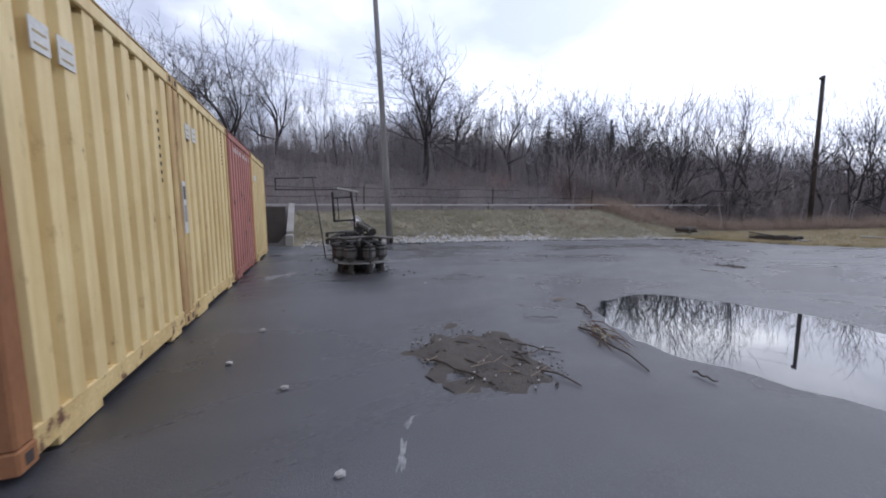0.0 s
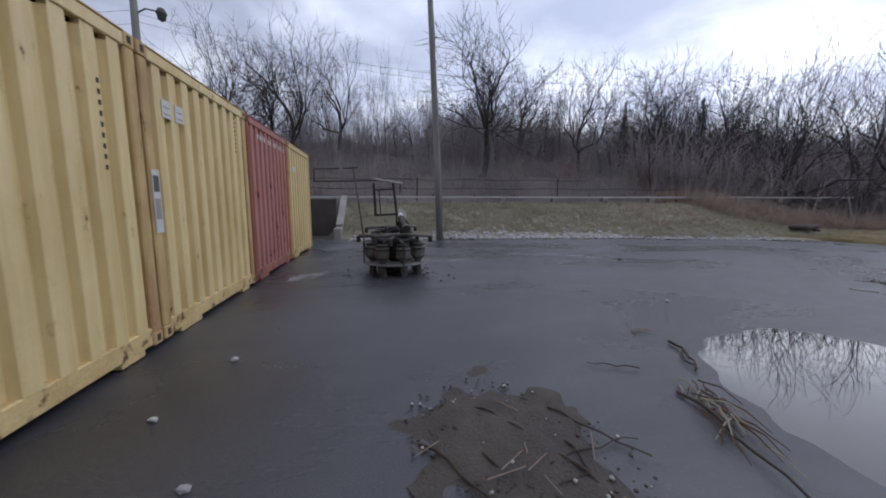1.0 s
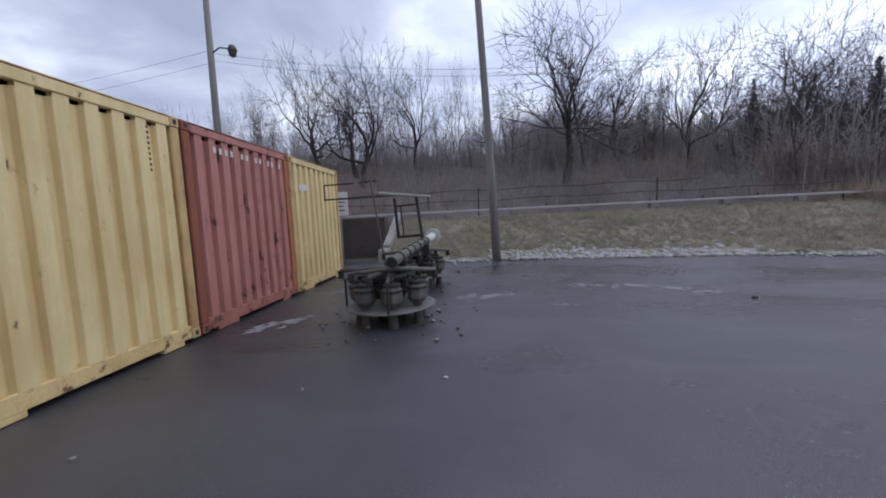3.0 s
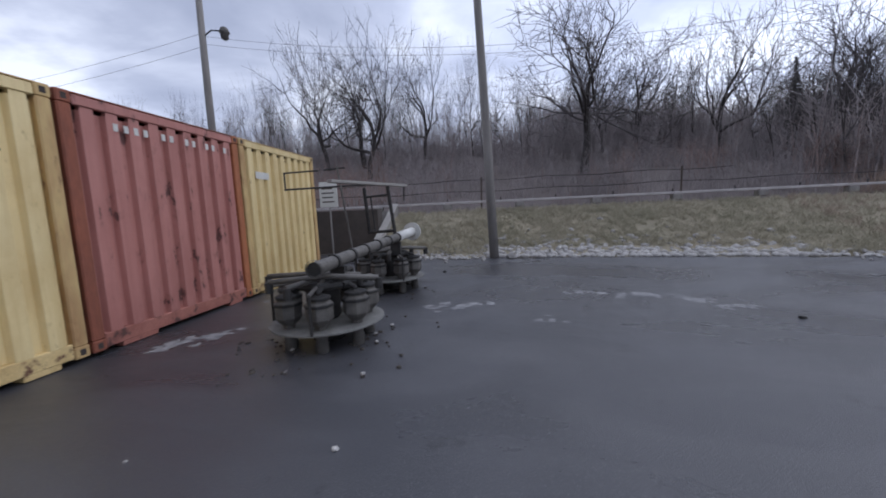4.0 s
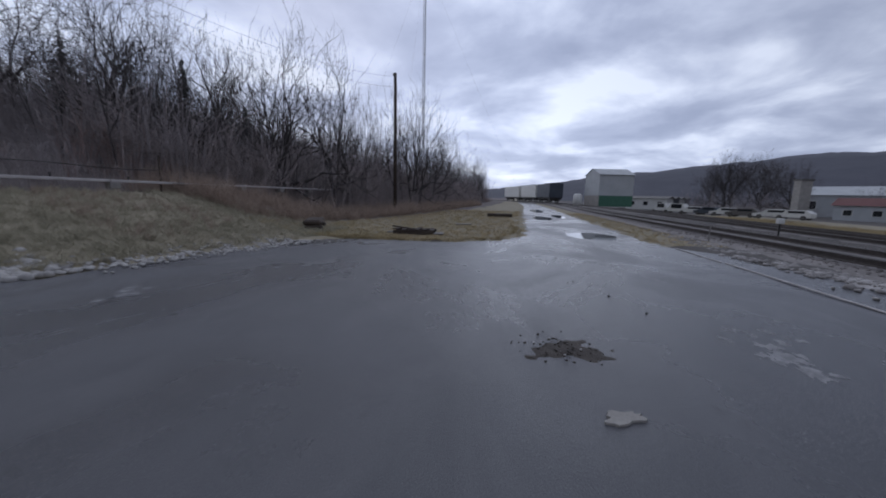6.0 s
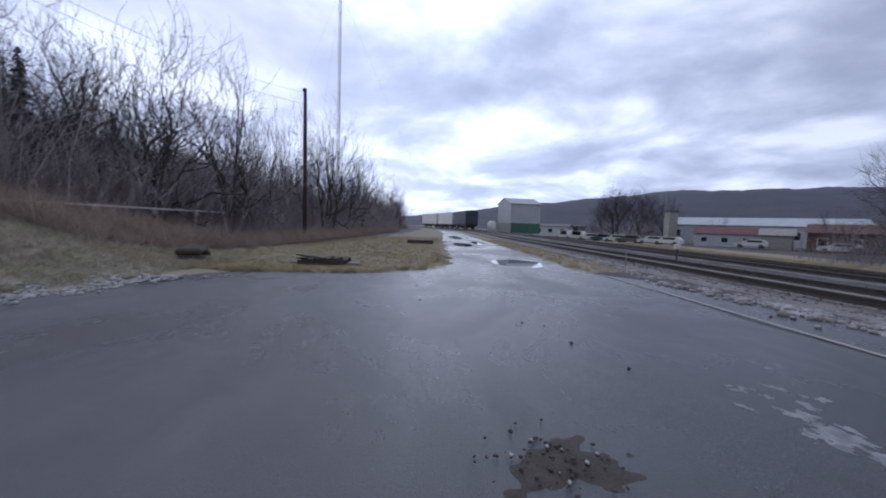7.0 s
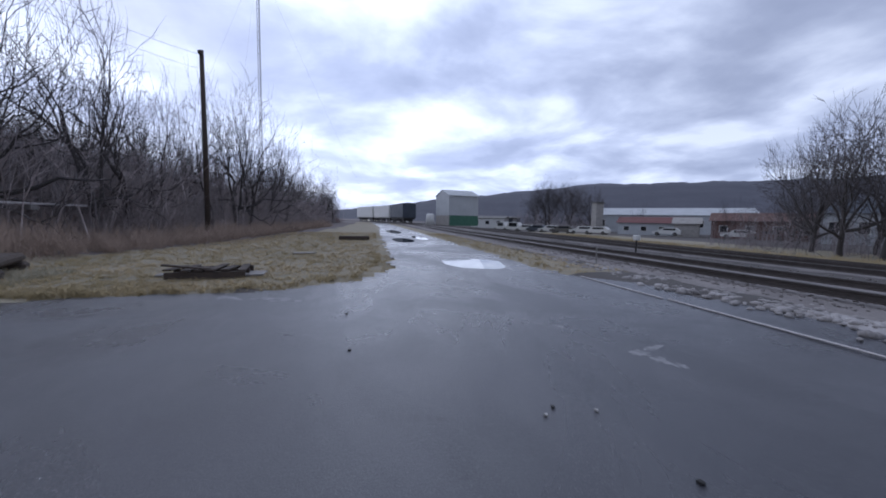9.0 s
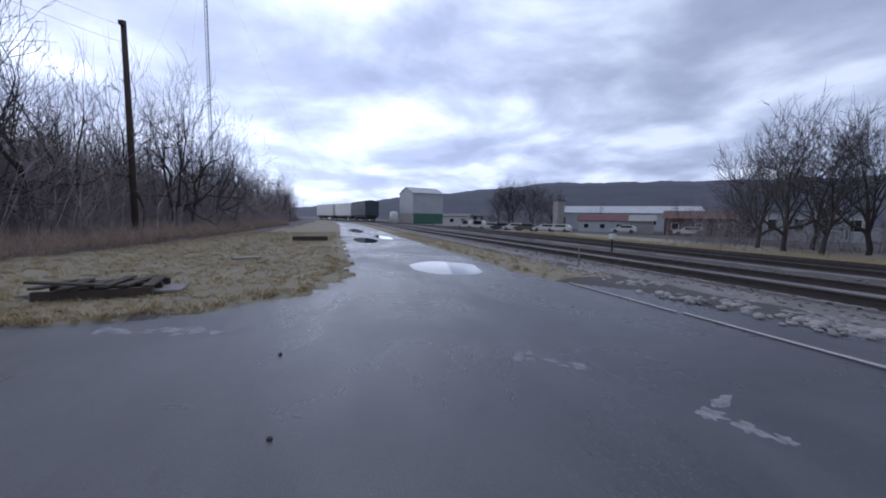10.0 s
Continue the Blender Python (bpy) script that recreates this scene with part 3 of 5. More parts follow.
for c, y0, z in ((box_1, 0.4, 2.1), (box_2, 0.28, 2.1)):
    for dy in (0.0, 0.22):
        p = plate(c, y0 + dy, y0 + dy + 0.15, z - 0.06, z + 0.1, 0.0, label="small white warning label")
        for k in range(2):
            part("text_bar", Geo().box((0.0021, y0 + dy + 0.025, z - 0.03 + k * 0.06), (0.0035, y0 + dy + 0.125, z - 0.018 + k * 0.06)), M_OCHRE, p)
p = plate(box_2, 0.02, 0.13, 1.0, 1.55, 0.003, label="tall white data plate on the post")
part("text_bar", Geo().box((0.0052, 0.035, 1.12), (0.0065, 0.115, 1.3)), M_CONCRETE, p)
part("text_bar", Geo().box((0.0052, 0.035, 1.36), (0.0065, 0.115, 1.5)), M_STEEL, p)
plate(box_4, 0.35, 0.72, 1.98, 2.1, -0.002, label="white lettering plate")
for k, w in enumerate((1, 1, 1, 1, 0, 1, 1, 0, 1, 1, 0, 1, 1, 0, 1)):
    if w:
        plate(box_3, 0.5 + k * 0.115, 0.55 + k * 0.115, 2.3, 2.38, -0.004, name="lettering_bar")
for k in range(9):
    plate(box_2, 2.0, 2.02, 1.95 + k * 0.055, 1.975 + k * 0.055, -0.004, M_ROOF, "lettering_bar")
    plate(box_1, 1.98, 2.0, 1.5 + k * 0.075, 1.535 + k * 0.075, -0.004, M_ROOF, "lettering_bar")

# ---------- burnt cyclone separators ----------
M_PLATE = material("scorched_plate", (0.2, 0.195, 0.18), (0.09, 0.087, 0.08), 0.7, 0.8, 5, 60, 0.2)
def cyclone_cluster(m, label, pipe=False):
    c = thing("cyclone_cluster", m, label, "machine", "burnt cyclone clusters")
    part("base_plate", Geo().lathe([(0.53, 0.235), (0.56, 0.24), (0.56, 0.258), (0.53, 0.262)], 40), M_PLATE, c, "round pale grey steel plate")
    part("drum", Geo().lathe([(0.1, 0.262), (0.13, 0.3), (0.13, 0.68), (0.1, 0.74), (0.07, 0.8)], 20), M_DARKSTEEL, c, smooth=True)
    part("outlet", Geo().lathe([(0.16, 0.02), (0.2, 0.1), (0.2, 0.234)], 20), M_DARKSTEEL, c)
    for i in range(7):
        a = 2 * math.pi * (i + 0.35) / 7
        mm = Matrix.Translation((0.4 * math.cos(a), 0.4 * math.sin(a), 0)) @ Matrix.Rotation(a, 4, "Z")
        body = part("cyclone", Geo().lathe([(0.05, 0.262), (0.058, 0.3), (0.1, 0.35), (0.125, 0.39), (0.125, 0.56), (0.1, 0.58), (0.1, 0.6)], 8, mm), M_STEEL, c)
        part("cap", Geo().lathe([(0.102, 0.6), (0.108, 0.61), (0.108, 0.63), (0.06, 0.65)], 14, mm), M_DARKSTEEL, body)
        part("collar", Geo().lathe([(0.127, 0.52), (0.134, 0.525), (0.134, 0.55), (0.127, 0.555)], 8, mm), M_DARKSTEEL, body)
        part("spout", Geo().lathe([(0.05, 0.0), (0.06, 0.02), (0.055, 0.2), (0.075, 0.234)], 12, mm), M_STEEL, c, smooth=True)
        r0, r1 = Vector((0.12 * math.cos(a + 0.3), 0.12 * math.sin(a + 0.3), 0.7)), mm @ Vector((0, 0, 0.64))
        part("feed_pipe", Geo().tube([r0, (r0 + r1) / 2 + Vector((0, 0, 0.05)), r1 + Vector((0, 0, 0.03)), r1 - Vector((0, 0, 0.02))], 0.026, 8), M_DARKSTEEL, c, smooth=True)
    for pts in ([(-0.62, 0.12, 0.78), (-0.1, 0.06, 0.8), (0.36, -0.1, 0.79)], [(-0.2, -0.5, 0.76), (0.02, -0.1, 0.8), (0.16, 0.42, 0.78)], [(-0.42, -0.34, 0.8), (0.1, -0.3, 0.83), (0.56, -0.22, 0.77)]):
        hp = part("header_pipe", Geo().tube(pts, 0.032, 10), M_STEEL, c, smooth=True)
        for q in (pts[0], pts[2]):
            part("pipe_end", Geo().tube([q, (q[0], q[1], q[2] - 0.12)], 0.036, 10), M_DARKSTEEL, hp)
    for i in range(8):
        a, b = 2 * math.pi * i / 8, 2 * math.pi * (i + 1) / 8
        part("rim_bar", Geo().tube([(0.3 * math.cos(a), 0.3 * math.sin(a), 0.7), (0.3 * math.cos(b), 0.3 * math.sin(b), 0.7)], 0.04, 8), M_DARKSTEEL, c)
        if i in (1, 4, 6):
            part("brace", Geo().tube([(0.1 * math.cos(a), 0.1 * math.sin(a), 0.74), (0.56 * math.cos(a), 0.56 * math.sin(a), 0.68)], 0.02, 6), M_STEEL, c)
            part("rim_post", Geo().tube([(0.55 * math.cos(a), 0.55 * math.sin(a), 0.25), (0.55 * math.cos(a), 0.55 * math.sin(a), 0.67)], 0.014, 6), M_DARKSTEEL, c)
    return c


cyc = cyclone_cluster(pose(2.2, 3.05, 0, 0, 0, 10), "burnt grey cyclone separator cluster on a round plate")
cyc.scale = (1.04, 1.04, 0.87)
copy_thing(cyc, pose(2.2, 5.45, 0, 0, 0, 37))
tp = thing("feed_main", pose(0, 0, 0), "charred steel pipe with a white flanged end, on the clusters", "pipe")
A, B, C = Vector((2.36, 2.5, 0.83)), Vector((2.43, 5.2, 0.9)), Vector((2.46, 6.15, 0.93))
part("pipe", Geo().tube([A, B], 0.066, 18, False), M_STEEL, tp, smooth=True)
part("bore", Geo().tube([A + (B - A) * 0.002, A + (B - A) * 0.06], 0.063, 18), M_DARKSTEEL, tp)
part("pipe_lip", Geo().tube([A, A + (B - A).normalized() * 0.03], 0.083, 18, False), M_STEEL, tp)
part("white_length", Geo().tube([B, C], 0.078, 18), M_WHITE, tp, "white painted pipe length", smooth=True)
part("flange", Geo().tube([C, C + (C - B).normalized() * 0.045], 0.165, 22), M_WHITE, tp, "white pipe flange")
for k in (0.14, 0.3, 0.45, 0.62, 0.8, 0.97):
    part("band", Geo().tube([A.lerp(B, k), A.lerp(B, k) + Vector((0, 0.04, 0.001))], 0.08, 18), M_DARKSTEEL, tp)
for k in (0.2, 0.98):
    q = A.lerp(B, k)
    part("saddle", Geo().box((q.x - 0.1, q.y - 0.04, 0.62), (q.x + 0.06, q.y + 0.04, q.z - 0.07)), M_DARKSTEEL, tp)
hr = thing("pipe_railing", pose(0, 0, 0), "bent rusty pipe railing frame standing behind the machine", "railing")
for name, pts, r, mat in (
        ("top_bar", [(0.43, 5.4, 1.77), (1.4, 5.68, 1.8), (2.0, 5.9, 1.83)], 0.016, M_DARKSTEEL),
        ("upper_bar", [(0.45, 5.4, 2.05), (1.0, 5.55, 2.08)], 0.014, M_DARKSTEEL),
        ("upper_bar", [(1.08, 5.6, 2.09), (1.42, 5.7, 2.12)], 0.014, M_DARKSTEEL),
        ("end_post", [(0.45, 5.4, 1.75), (0.45, 5.4, 2.06)], 0.014, M_DARKSTEEL),
        ("post", [(1.57, 5.6, 0.0), (1.46, 5.6, 1.0), (1.32, 5.6, 2.14)], 0.018, M_STEEL),
        ("frame_post", [(1.83, 5.6, 0.95), (1.8, 5.55, 1.74)], 0.03, M_DARKSTEEL),
        ("frame_post", [(2.34, 5.4, 0.95), (2.26, 5.38, 1.75)], 0.03, M_DARKSTEEL),
        ("frame_bar", [(1.82, 5.6, 0.97), (2.35, 5.4, 1.0)], 0.026, M_DARKSTEEL),
        ("frame_bar", [(1.8, 5.56, 1.58), (2.28, 5.38, 1.6)], 0.018, M_DARKSTEEL),
        ("frame_brace", [(1.95, 5.56, 0.98), (1.92, 5.5, 1.6)], 0.014, M_DARKSTEEL),
        ("hanging_bar", [(2.44, 5.75, 1.5), (2.45, 5.76, 1.77)], 0.012, M_DARKSTEEL),
        ("frame_leg", [(2.33, 5.42, 0.0), (2.33, 5.42, 0.98)], 0.02, M_DARKSTEEL)):
    part(name, Geo().tube(pts, r, 8), mat, hr)
part("top_board", Geo().box((0, -0.045, -0.022), (1.74, 0.045, 0.022), pose(1.8, 4.2, 1.76, 0, 0, 67.5), bev=0.006), M_CONCRETE, hr, "pale weathered board")

# ---------- bare trees ----------
def grow(rng, height, width, trunk_r, fork, levels, kids, angle, rise=0.12, wild=0.14):
    """Limbs and twigs of a bare tree as high as height and as wide as width: thick limbs and thin twigs."""
    thick, thin = Geo(), Geo()

    def limb(p, d, length, r, level):
        n = 6 if level == 0 else 4 if level < levels else 2
        pts, rad = [p], [r]
        for i in range(n):
            d = (d + Vector((rng.gauss(0, wild), rng.gauss(0, wild), rng.gauss(0, wild * 0.6) + (rise if level else 0)))).normalized()
            p = p + d * (length / n)
            pts.append(p)
            rad.append(r * (1 - (0.55 if level < levels else 0.8) * (i + 1) / n))
        (thick if level < 2 else thin).tube(pts, rad, 7 if level < 1 else 5 if level < 2 else 3, False)
        if level >= levels:
            return
        for k in range(kids[level]):
            # forks are spread along the limb, the last one carries on from its end
            t = 1.0 if k == 0 else rng.uniform(fork if level == 0 else 0.25, 1.0)
            i = min(n - 1, int(t * n))
            q = pts[i].lerp(pts[i + 1], min(1.0, t * n - i))
            az = rng.uniform(0, 2 * math.pi) if level else 2.4 * k + rng.uniform(-0.4, 0.4)
            a = radians(angle if level else angle * 1.1) * rng.uniform(0.45, 1.15) * (0.5 if k == 0 else 1)
            u = d.cross(Vector((math.cos(az), math.sin(az), 0.13))).normalized()
            nd = d * math.cos(a) + u * math.sin(a)
            limb(q, nd.normalized(), length * (rng.uniform(0.6, 0.85) if level else rng.uniform(0.6, 0.95) * (1.25 - 0.55 * t)), max(0.013, rad[i] * (0.8 if k == 0 else rng.uniform(0.5, 0.72))), level + 1)

    limb(Vector((0, 0, -0.3)), Vector((rng.gauss(0, 0.05), rng.gauss(0, 0.05), 1)).normalized(), 4.0, trunk_r, 0)
    pts = np.array(thin.v)
    top = pts[:, 2].max()
    reach = np.percentile(np.hypot(pts[:, 0], pts[:, 1]), 96) * 2
    for g in (thick, thin):
        g.v = [(x * width / reach, y * width / reach, z * height / top if z > 0 else z) for x, y, z in g.v]
    return thick, thin


M_CROWN = material("dark_bare_crown", (0.085, 0.075, 0.074), (0.055, 0.048, 0.048), 0.95, 0.95, 0.15, 5, 0.0, random_tint=0.3)
TREE_H = 10.0


def tree(name, seed, label, **kw):
    a, b = grow(random.Random(seed), TREE_H, **kw)
    t = thing(name, pose(0, 0, 0), label, "tree", "bare trees")
    part("trunk", a, M_BARK, t, smooth=True)
    part("crown", b, M_CROWN, t)
    return t


OAK = "spreading leafless grey tree with a round twiggy crown"
THIN = "tall thin leafless tree on the brushy slope"
ASH = "leafless tree with steep bare limbs"
kinds = [tree("bare_tree", 11, OAK, width=9.5, trunk_r=0.26, fork=0.3, levels=5, kids=(6, 4, 4, 3, 3), angle=52, rise=0.05, wild=0.24),
         tree("bare_tree", 12, OAK, width=9.0, trunk_r=0.22, fork=0.25, levels=5, kids=(6, 4, 3, 3, 3), angle=50, rise=0.06, wild=0.22),
         tree("bare_tree", 13, THIN, width=3.2, trunk_r=0.11, fork=0.45, levels=4, kids=(6, 3, 3, 3), angle=46, rise=0.05, wild=0.2),
         tree("bare_tree", 14, THIN, width=4.2, trunk_r=0.13, fork=0.4, levels=4, kids=(6, 4, 3, 3), angle=52, rise=0.04, wild=0.22),
         tree("bare_tree", 15, THIN, width=5.4, trunk_r=0.14, fork=0.3, levels=4, kids=(7, 4, 3, 3), angle=54, rise=0.03, wild=0.24),
         tree("bare_tree", 16, ASH, width=6.8, trunk_r=0.25, fork=0.2, levels=5, kids=(5, 4, 3, 3, 2), angle=46, rise=0.07, wild=0.22),
         tree("bare_tree", 21, "bushy leafless tree with a dense dark crown", width=8.5, trunk_r=0.22, fork=0.15, levels=5, kids=(8, 4, 4, 3, 3), angle=46, rise=0.03, wild=0.22)]
planted = [False] * len(kinds)


def plant(k, x, y, h, turn=0.0):
    """A tree of kind k and height h."""
    z, f = ground_height(x, y), h / TREE_H
    m = pose(x, y, z, 0, 0, turn)
    ob = copy_thing(kinds[k], m) if planted[k] else kinds[k]
    planted[k] = True
    ob.matrix_basis = m
    ob.scale = (f, f, f)
    return ob


# the ones that stand out, then the rest of the wood
for k, x, y, h, turn in ((0, 9.6, 23.5, 11.4, 20), (1, -4.6, 25.0, 10.4, 100), (1, -8.5, 27.0, 10.0, 10), (0, -6.5, 30.0, 9.5, 250), (1, -1.5, 31.0, 9.5, 60), (1, 13.0, 30.5, 9.0, 330),
                         (1, 20.8, 29.2, 11.4, 200), (0, 16.5, 33.0, 10.5, 140), (1, 26.5, 34.0, 10.5, 300), (0, 24.5, 25.0, 10.5, 30), (1, 31.0, 24.0, 11.0, 120),
                         (5, 24.6, 13.6, 11.6, 0), (5, 28.4, 12.6, 12.0, 70), (5, 30.2, 12.6, 10.8, 160), (5, 27.4, 16.2, 11.0, 300), (5, 23.0, 17.5, 9.6, 250), (5, 25.8, 15.0, 10.5, 200),
                         (4, 21.5, 19.0, 9.4, 15), (5, 33.5, 12.8, 10.2, 80), (4, 36.0, 11.0, 11.0, 190), (5, 38.0, 10.2, 12.0, 30), (5, 41.5, 10.4, 11.5, 220), (4, 44.0, 10.5, 11.0, 90), (5, 47.5, 10.2, 11.0, 310), (4, 52, 9.8, 10.5, 40)):
    plant(k, x, y, h, turn)
wood = random.Random(5)
for i in range(175):
    x = -40 + i * 0.73 + wood.uniform(-1.0, 1.0)
    y = wood.choice((31, 35, 39, 43)) + wood.uniform(-3, 3)
    plant(wood.choice((2, 2, 3, 3, 4)), x, y, wood.uniform(6.0, 9.8), wood.uniform(0, 360))
for i in range(36):
    x = 36 + i * 1.7 + wood.uniform(-1, 1)
    plant(wood.choice((2, 3, 4, 4, 5)), x, lerp_table([(36, 12.5), (60, 11), (96, 9.5)], x) + wood.uniform(-1.5, 5), wood.uniform(7.5, 11.5), wood.uniform(0, 360))
for i in range(40):
    x, y = wood.uniform(18, 38), wood.uniform(15, 28)
    plant(wood.choice((2, 3, 4)), x, y, wood.uniform(6.0, 9.5), wood.uniform(0, 360))
# beyond the tracks
for x, y, h, k in ((33, -37, 14, 6), (29.5, -41, 13.5, 6), (37, -40, 12.5, 6), (26, -44, 13, 6), (40, -45, 11, 6), (34, -43, 13.5, 6), (23, -42, 13, 6), (30, -36, 10, 1), (44, -48, 9, 4),
                   (101, -46, 15, 6), (96, -50, 14, 6), (104, -54, 14, 6), (90, -52, 11.5, 6), (112, -48, 12.5, 6), (107, -50, 14, 6), (98, -44, 10, 4), (94, -46, 9.5, 4), (122, 11, 8, 5),
                   (84, -60, 8, 4), (60, -58, 7.5, 4), (52, -52, 7, 4), (48, -55, 8, 6), (66, -62, 7, 4)):
    plant(k, x, y, h, x * 37 % 360)

M_NEEDLE = material("dull_dark_needles", (0.075, 0.08, 0.074), (0.045, 0.05, 0.046), 0.9, 0.9, 0.6, 9, 0.0, random_tint=0.2)


def conifer(x, y, h, seed):
    """A slim evergreen: a straight trunk with whorls of drooping sprays that shorten towards the top."""
    r = random.Random(seed)
    t = thing("small_conifer", pose(x, y, ground_height(x, y)), "slim dark evergreen among leafless trees", "tree", "evergreens in the wood")
    part("trunk", Geo().tube([(0, 0, -0.3), (0.05, 0, h * 0.5), (0, 0, h)], [0.1, 0.07, 0.015], 6), M_BARK, t)
    g = Geo()
    for i in range(230):
        z = h * (0.18 + 0.82 * r.random() ** 0.85)
        L = (1 - z / h) * h * 0.19 * r.uniform(0.6, 1.2) + 0.15
        a = r.uniform(0, 6.28)
        for q in range(3):
            b = a + r.gauss(0, 0.3)
            k = L * r.uniform(0.5, 1.0)
            g.tube([(math.cos(a) * L * 0.15 * q, math.sin(a) * L * 0.15 * q, z), (math.cos(b) * k, math.sin(b) * k, z - 0.25 * k + r.gauss(0, 0.05))], [0.05, 0.012], 3, False)
    part("needle_sprays", g, M_NEEDLE, t)


for i, (x, y, h) in enumerate(((27, 22, 7.6), (25.8, 29.7, 7.4), (30.5, 20.5, 5.6))):
    conifer(x, y, h, 60 + i)


# ---------- brush and grass ----------
def cones(rng, count, height, spread, r):
    """One bush: thin three-sided stems fanning from the ground, as a vertex array and a face array."""
    v, f = [], []
    for i in range(count):
        az, h = rng.uniform(0, 2 * math.pi), height * rng.uniform(0.45, 1.0)
        out = spread * rng.uniform(0.1, 1.0)
        b = Vector((rng.gauss(0, 0.25) * spread, rng.gauss(0, 0.25) * spread, rng.uniform(-0.1, h * 0.35)))
        tip = Vector((math.cos(az) * out, math.sin(az) * out, h))
        k = len(v)
        for j in range(3):
            a = j * 2.094 + az
            v.append((b.x + math.cos(a) * r, b.y + math.sin(a) * r, b.z))
        v.append(tuple(tip))
        f += [(k, k + 1, k + 3), (k + 1, k + 2, k + 3), (k + 2, k, k + 3)]
    return np.array(v, dtype=np.float32), np.array(f, dtype=np.int32)


def scatter(name, protos, spots, mat, label, category):
    """Many small plants joined into one mesh: spots are (x, y, z, scale, turn)."""
    vs, fs, base = [], [], 0
    for i, (x, y, z, s, a) in enumerate(spots):
        v, f = protos[i % len(protos)]
        c, d = math.cos(a), math.sin(a)
        w = np.empty_like(v)
        w[:, 0], w[:, 1], w[:, 2] = (v[:, 0] * c - v[:, 1] * d) * s + x, (v[:, 0] * d + v[:, 1] * c) * s + y, v[:, 2] * s + z
        vs.append(w)
        fs.append(f + base)
        base += len(v)
    vs, fs = np.concatenate(vs), np.concatenate(fs)
    me = bpy.data.meshes.new(name)
    me.vertices.add(len(vs))
    me.vertices.foreach_set("co", vs.ravel())
    me.loops.add(fs.size)
    me.loops.foreach_set("vertex_index", fs.ravel())
    me.polygons.add(len(fs))
    me.polygons.foreach_set("loop_start", np.arange(0, fs.size, 3, dtype=np.int32))
    me.polygons.foreach_set("loop_total", np.full(len(fs), 3, dtype=np.int32))
    me.materials.append(mat)
    me.update(calc_edges=True)
    me.validate()
    return tagged(new(name, me), label, category, kind="stuff")


def bush(rng, stems, height, spread, r, twigs=5):
    """One leafless bush: arching stems, each with side twigs that point up and out."""
    v, f = [], []

    def spike(p, q, rad):
        k = len(v)
        a0 = rng.uniform(0, 2.09)
        for j in range(3):
            a = j * 2.094 + a0
            v.append((p.x + math.cos(a) * rad, p.y + math.sin(a) * rad, p.z))
        v.append(tuple(q))
        f.extend([(k, k + 1, k + 3), (k + 1, k + 2, k + 3), (k + 2, k, k + 3)])

    for i in range(stems):
        az, h = rng.uniform(0, 2 * math.pi), height * rng.uniform(0.45, 1.0)
        out = spread * rng.uniform(0.1, 1.0)
        p0 = Vector((rng.gauss(0, 0.3) * spread, rng.gauss(0, 0.3) * spread, -0.1))
        mid = p0 + Vector((math.cos(az) * out * 0.3, math.sin(az) * out * 0.3, h * 0.6))
        tip = p0 + Vector((math.cos(az) * out, math.sin(az) * out, h * rng.uniform(0.8, 1.0)))
        spike(p0, mid + (mid - p0) * 0.3, r * 1.3)
        spike(p0.lerp(mid, 0.85), tip, r)
        for j in range(twigs):
            t = rng.uniform(0.25, 1.0)
            b = p0.lerp(mid, t * 1.6) if t < 0.62 else mid.lerp(tip, (t - 0.62) / 0.38)
            a = rng.uniform(0, 2 * math.pi)
            L = height * rng.uniform(0.12, 0.3)
            spike(b, b + Vector((math.cos(a) * L * 0.8, math.sin(a) * L * 0.8, L * rng.uniform(-0.1, 0.8))), r * 0.7)
    return np.array(v, dtype=np.float32), np.array(f, dtype=np.int32)


rb = random.Random(9)
BRUSH_EDGE = [(-45, 14.0), (18, 14.0), (21, 13.4), (24, 12.2), (31, 10.6), (50, 8.6), (108, 7.5)]
kinds_of_bush = [bush(rb, 8, 2.7, 1.3, 0.014) for _ in range(10)]
grey, red = [], []
for i in range(4300):
    x = rb.uniform(-45, 108)
    low = lerp_table(BRUSH_EDGE, x)
    y = low + 32 * rb.random() ** 1.3
    if x > 18 and rb.random() < 0.3:
        y = low + 6 * rb.random()
    near = min(1.0, 0.45 + (y - low) / 5)
    spot = (x, y, ground_height(x, y), rb.uniform(0.4, 1.2) * near, rb.uniform(0, 6.28))
    (red if wob(x, y, 0.16, 9.0) + rb.gauss(0, 0.12) > 0.22 and y < low + 8 else grey).append(spot)
scatter("hillside_brush", kinds_of_bush, grey, M_TWIG, "dense leafless grey-brown brush covering the hillside", "brush")
M_BRIAR = material("reddish_brown_briars", (0.26, 0.18, 0.155), (0.15, 0.105, 0.092), 0.95, 0.95, 0.3, 5, 0.0)
scatter("briar_patch", kinds_of_bush, red, M_BRIAR, "reddish brown leafless briars at the slope's foot", "briars")
saplings = [bush(rb, 6, 5.8, 1.6, 0.022, 6) for _ in range(10)]
spots = []
for i in range(2000):
    x, y = rb.uniform(-45, 112), rb.uniform(26, 47)
    spots.append((x, y, ground_height(x, y), rb.uniform(0.5, 1.1), rb.uniform(0, 6.28)))
for i in range(800):
    x, y = rb.uniform(8, 60), rb.uniform(30, 50)
    spots.append((x, y, ground_height(x, y), rb.uniform(0.8, 1.25), rb.uniform(0, 6.28)))
for i in range(620):
    x = 19 + 89 * rb.random() ** 1.3
    y = lerp_table(BRUSH_EDGE, x) + 1.5 + 10 * rb.random() ** 1.4
    spots.append((x, y, ground_height(x, y), rb.uniform(0.5, 1.15) * (1.35 if x > 32 else 1.0), rb.uniform(0, 6.28)))
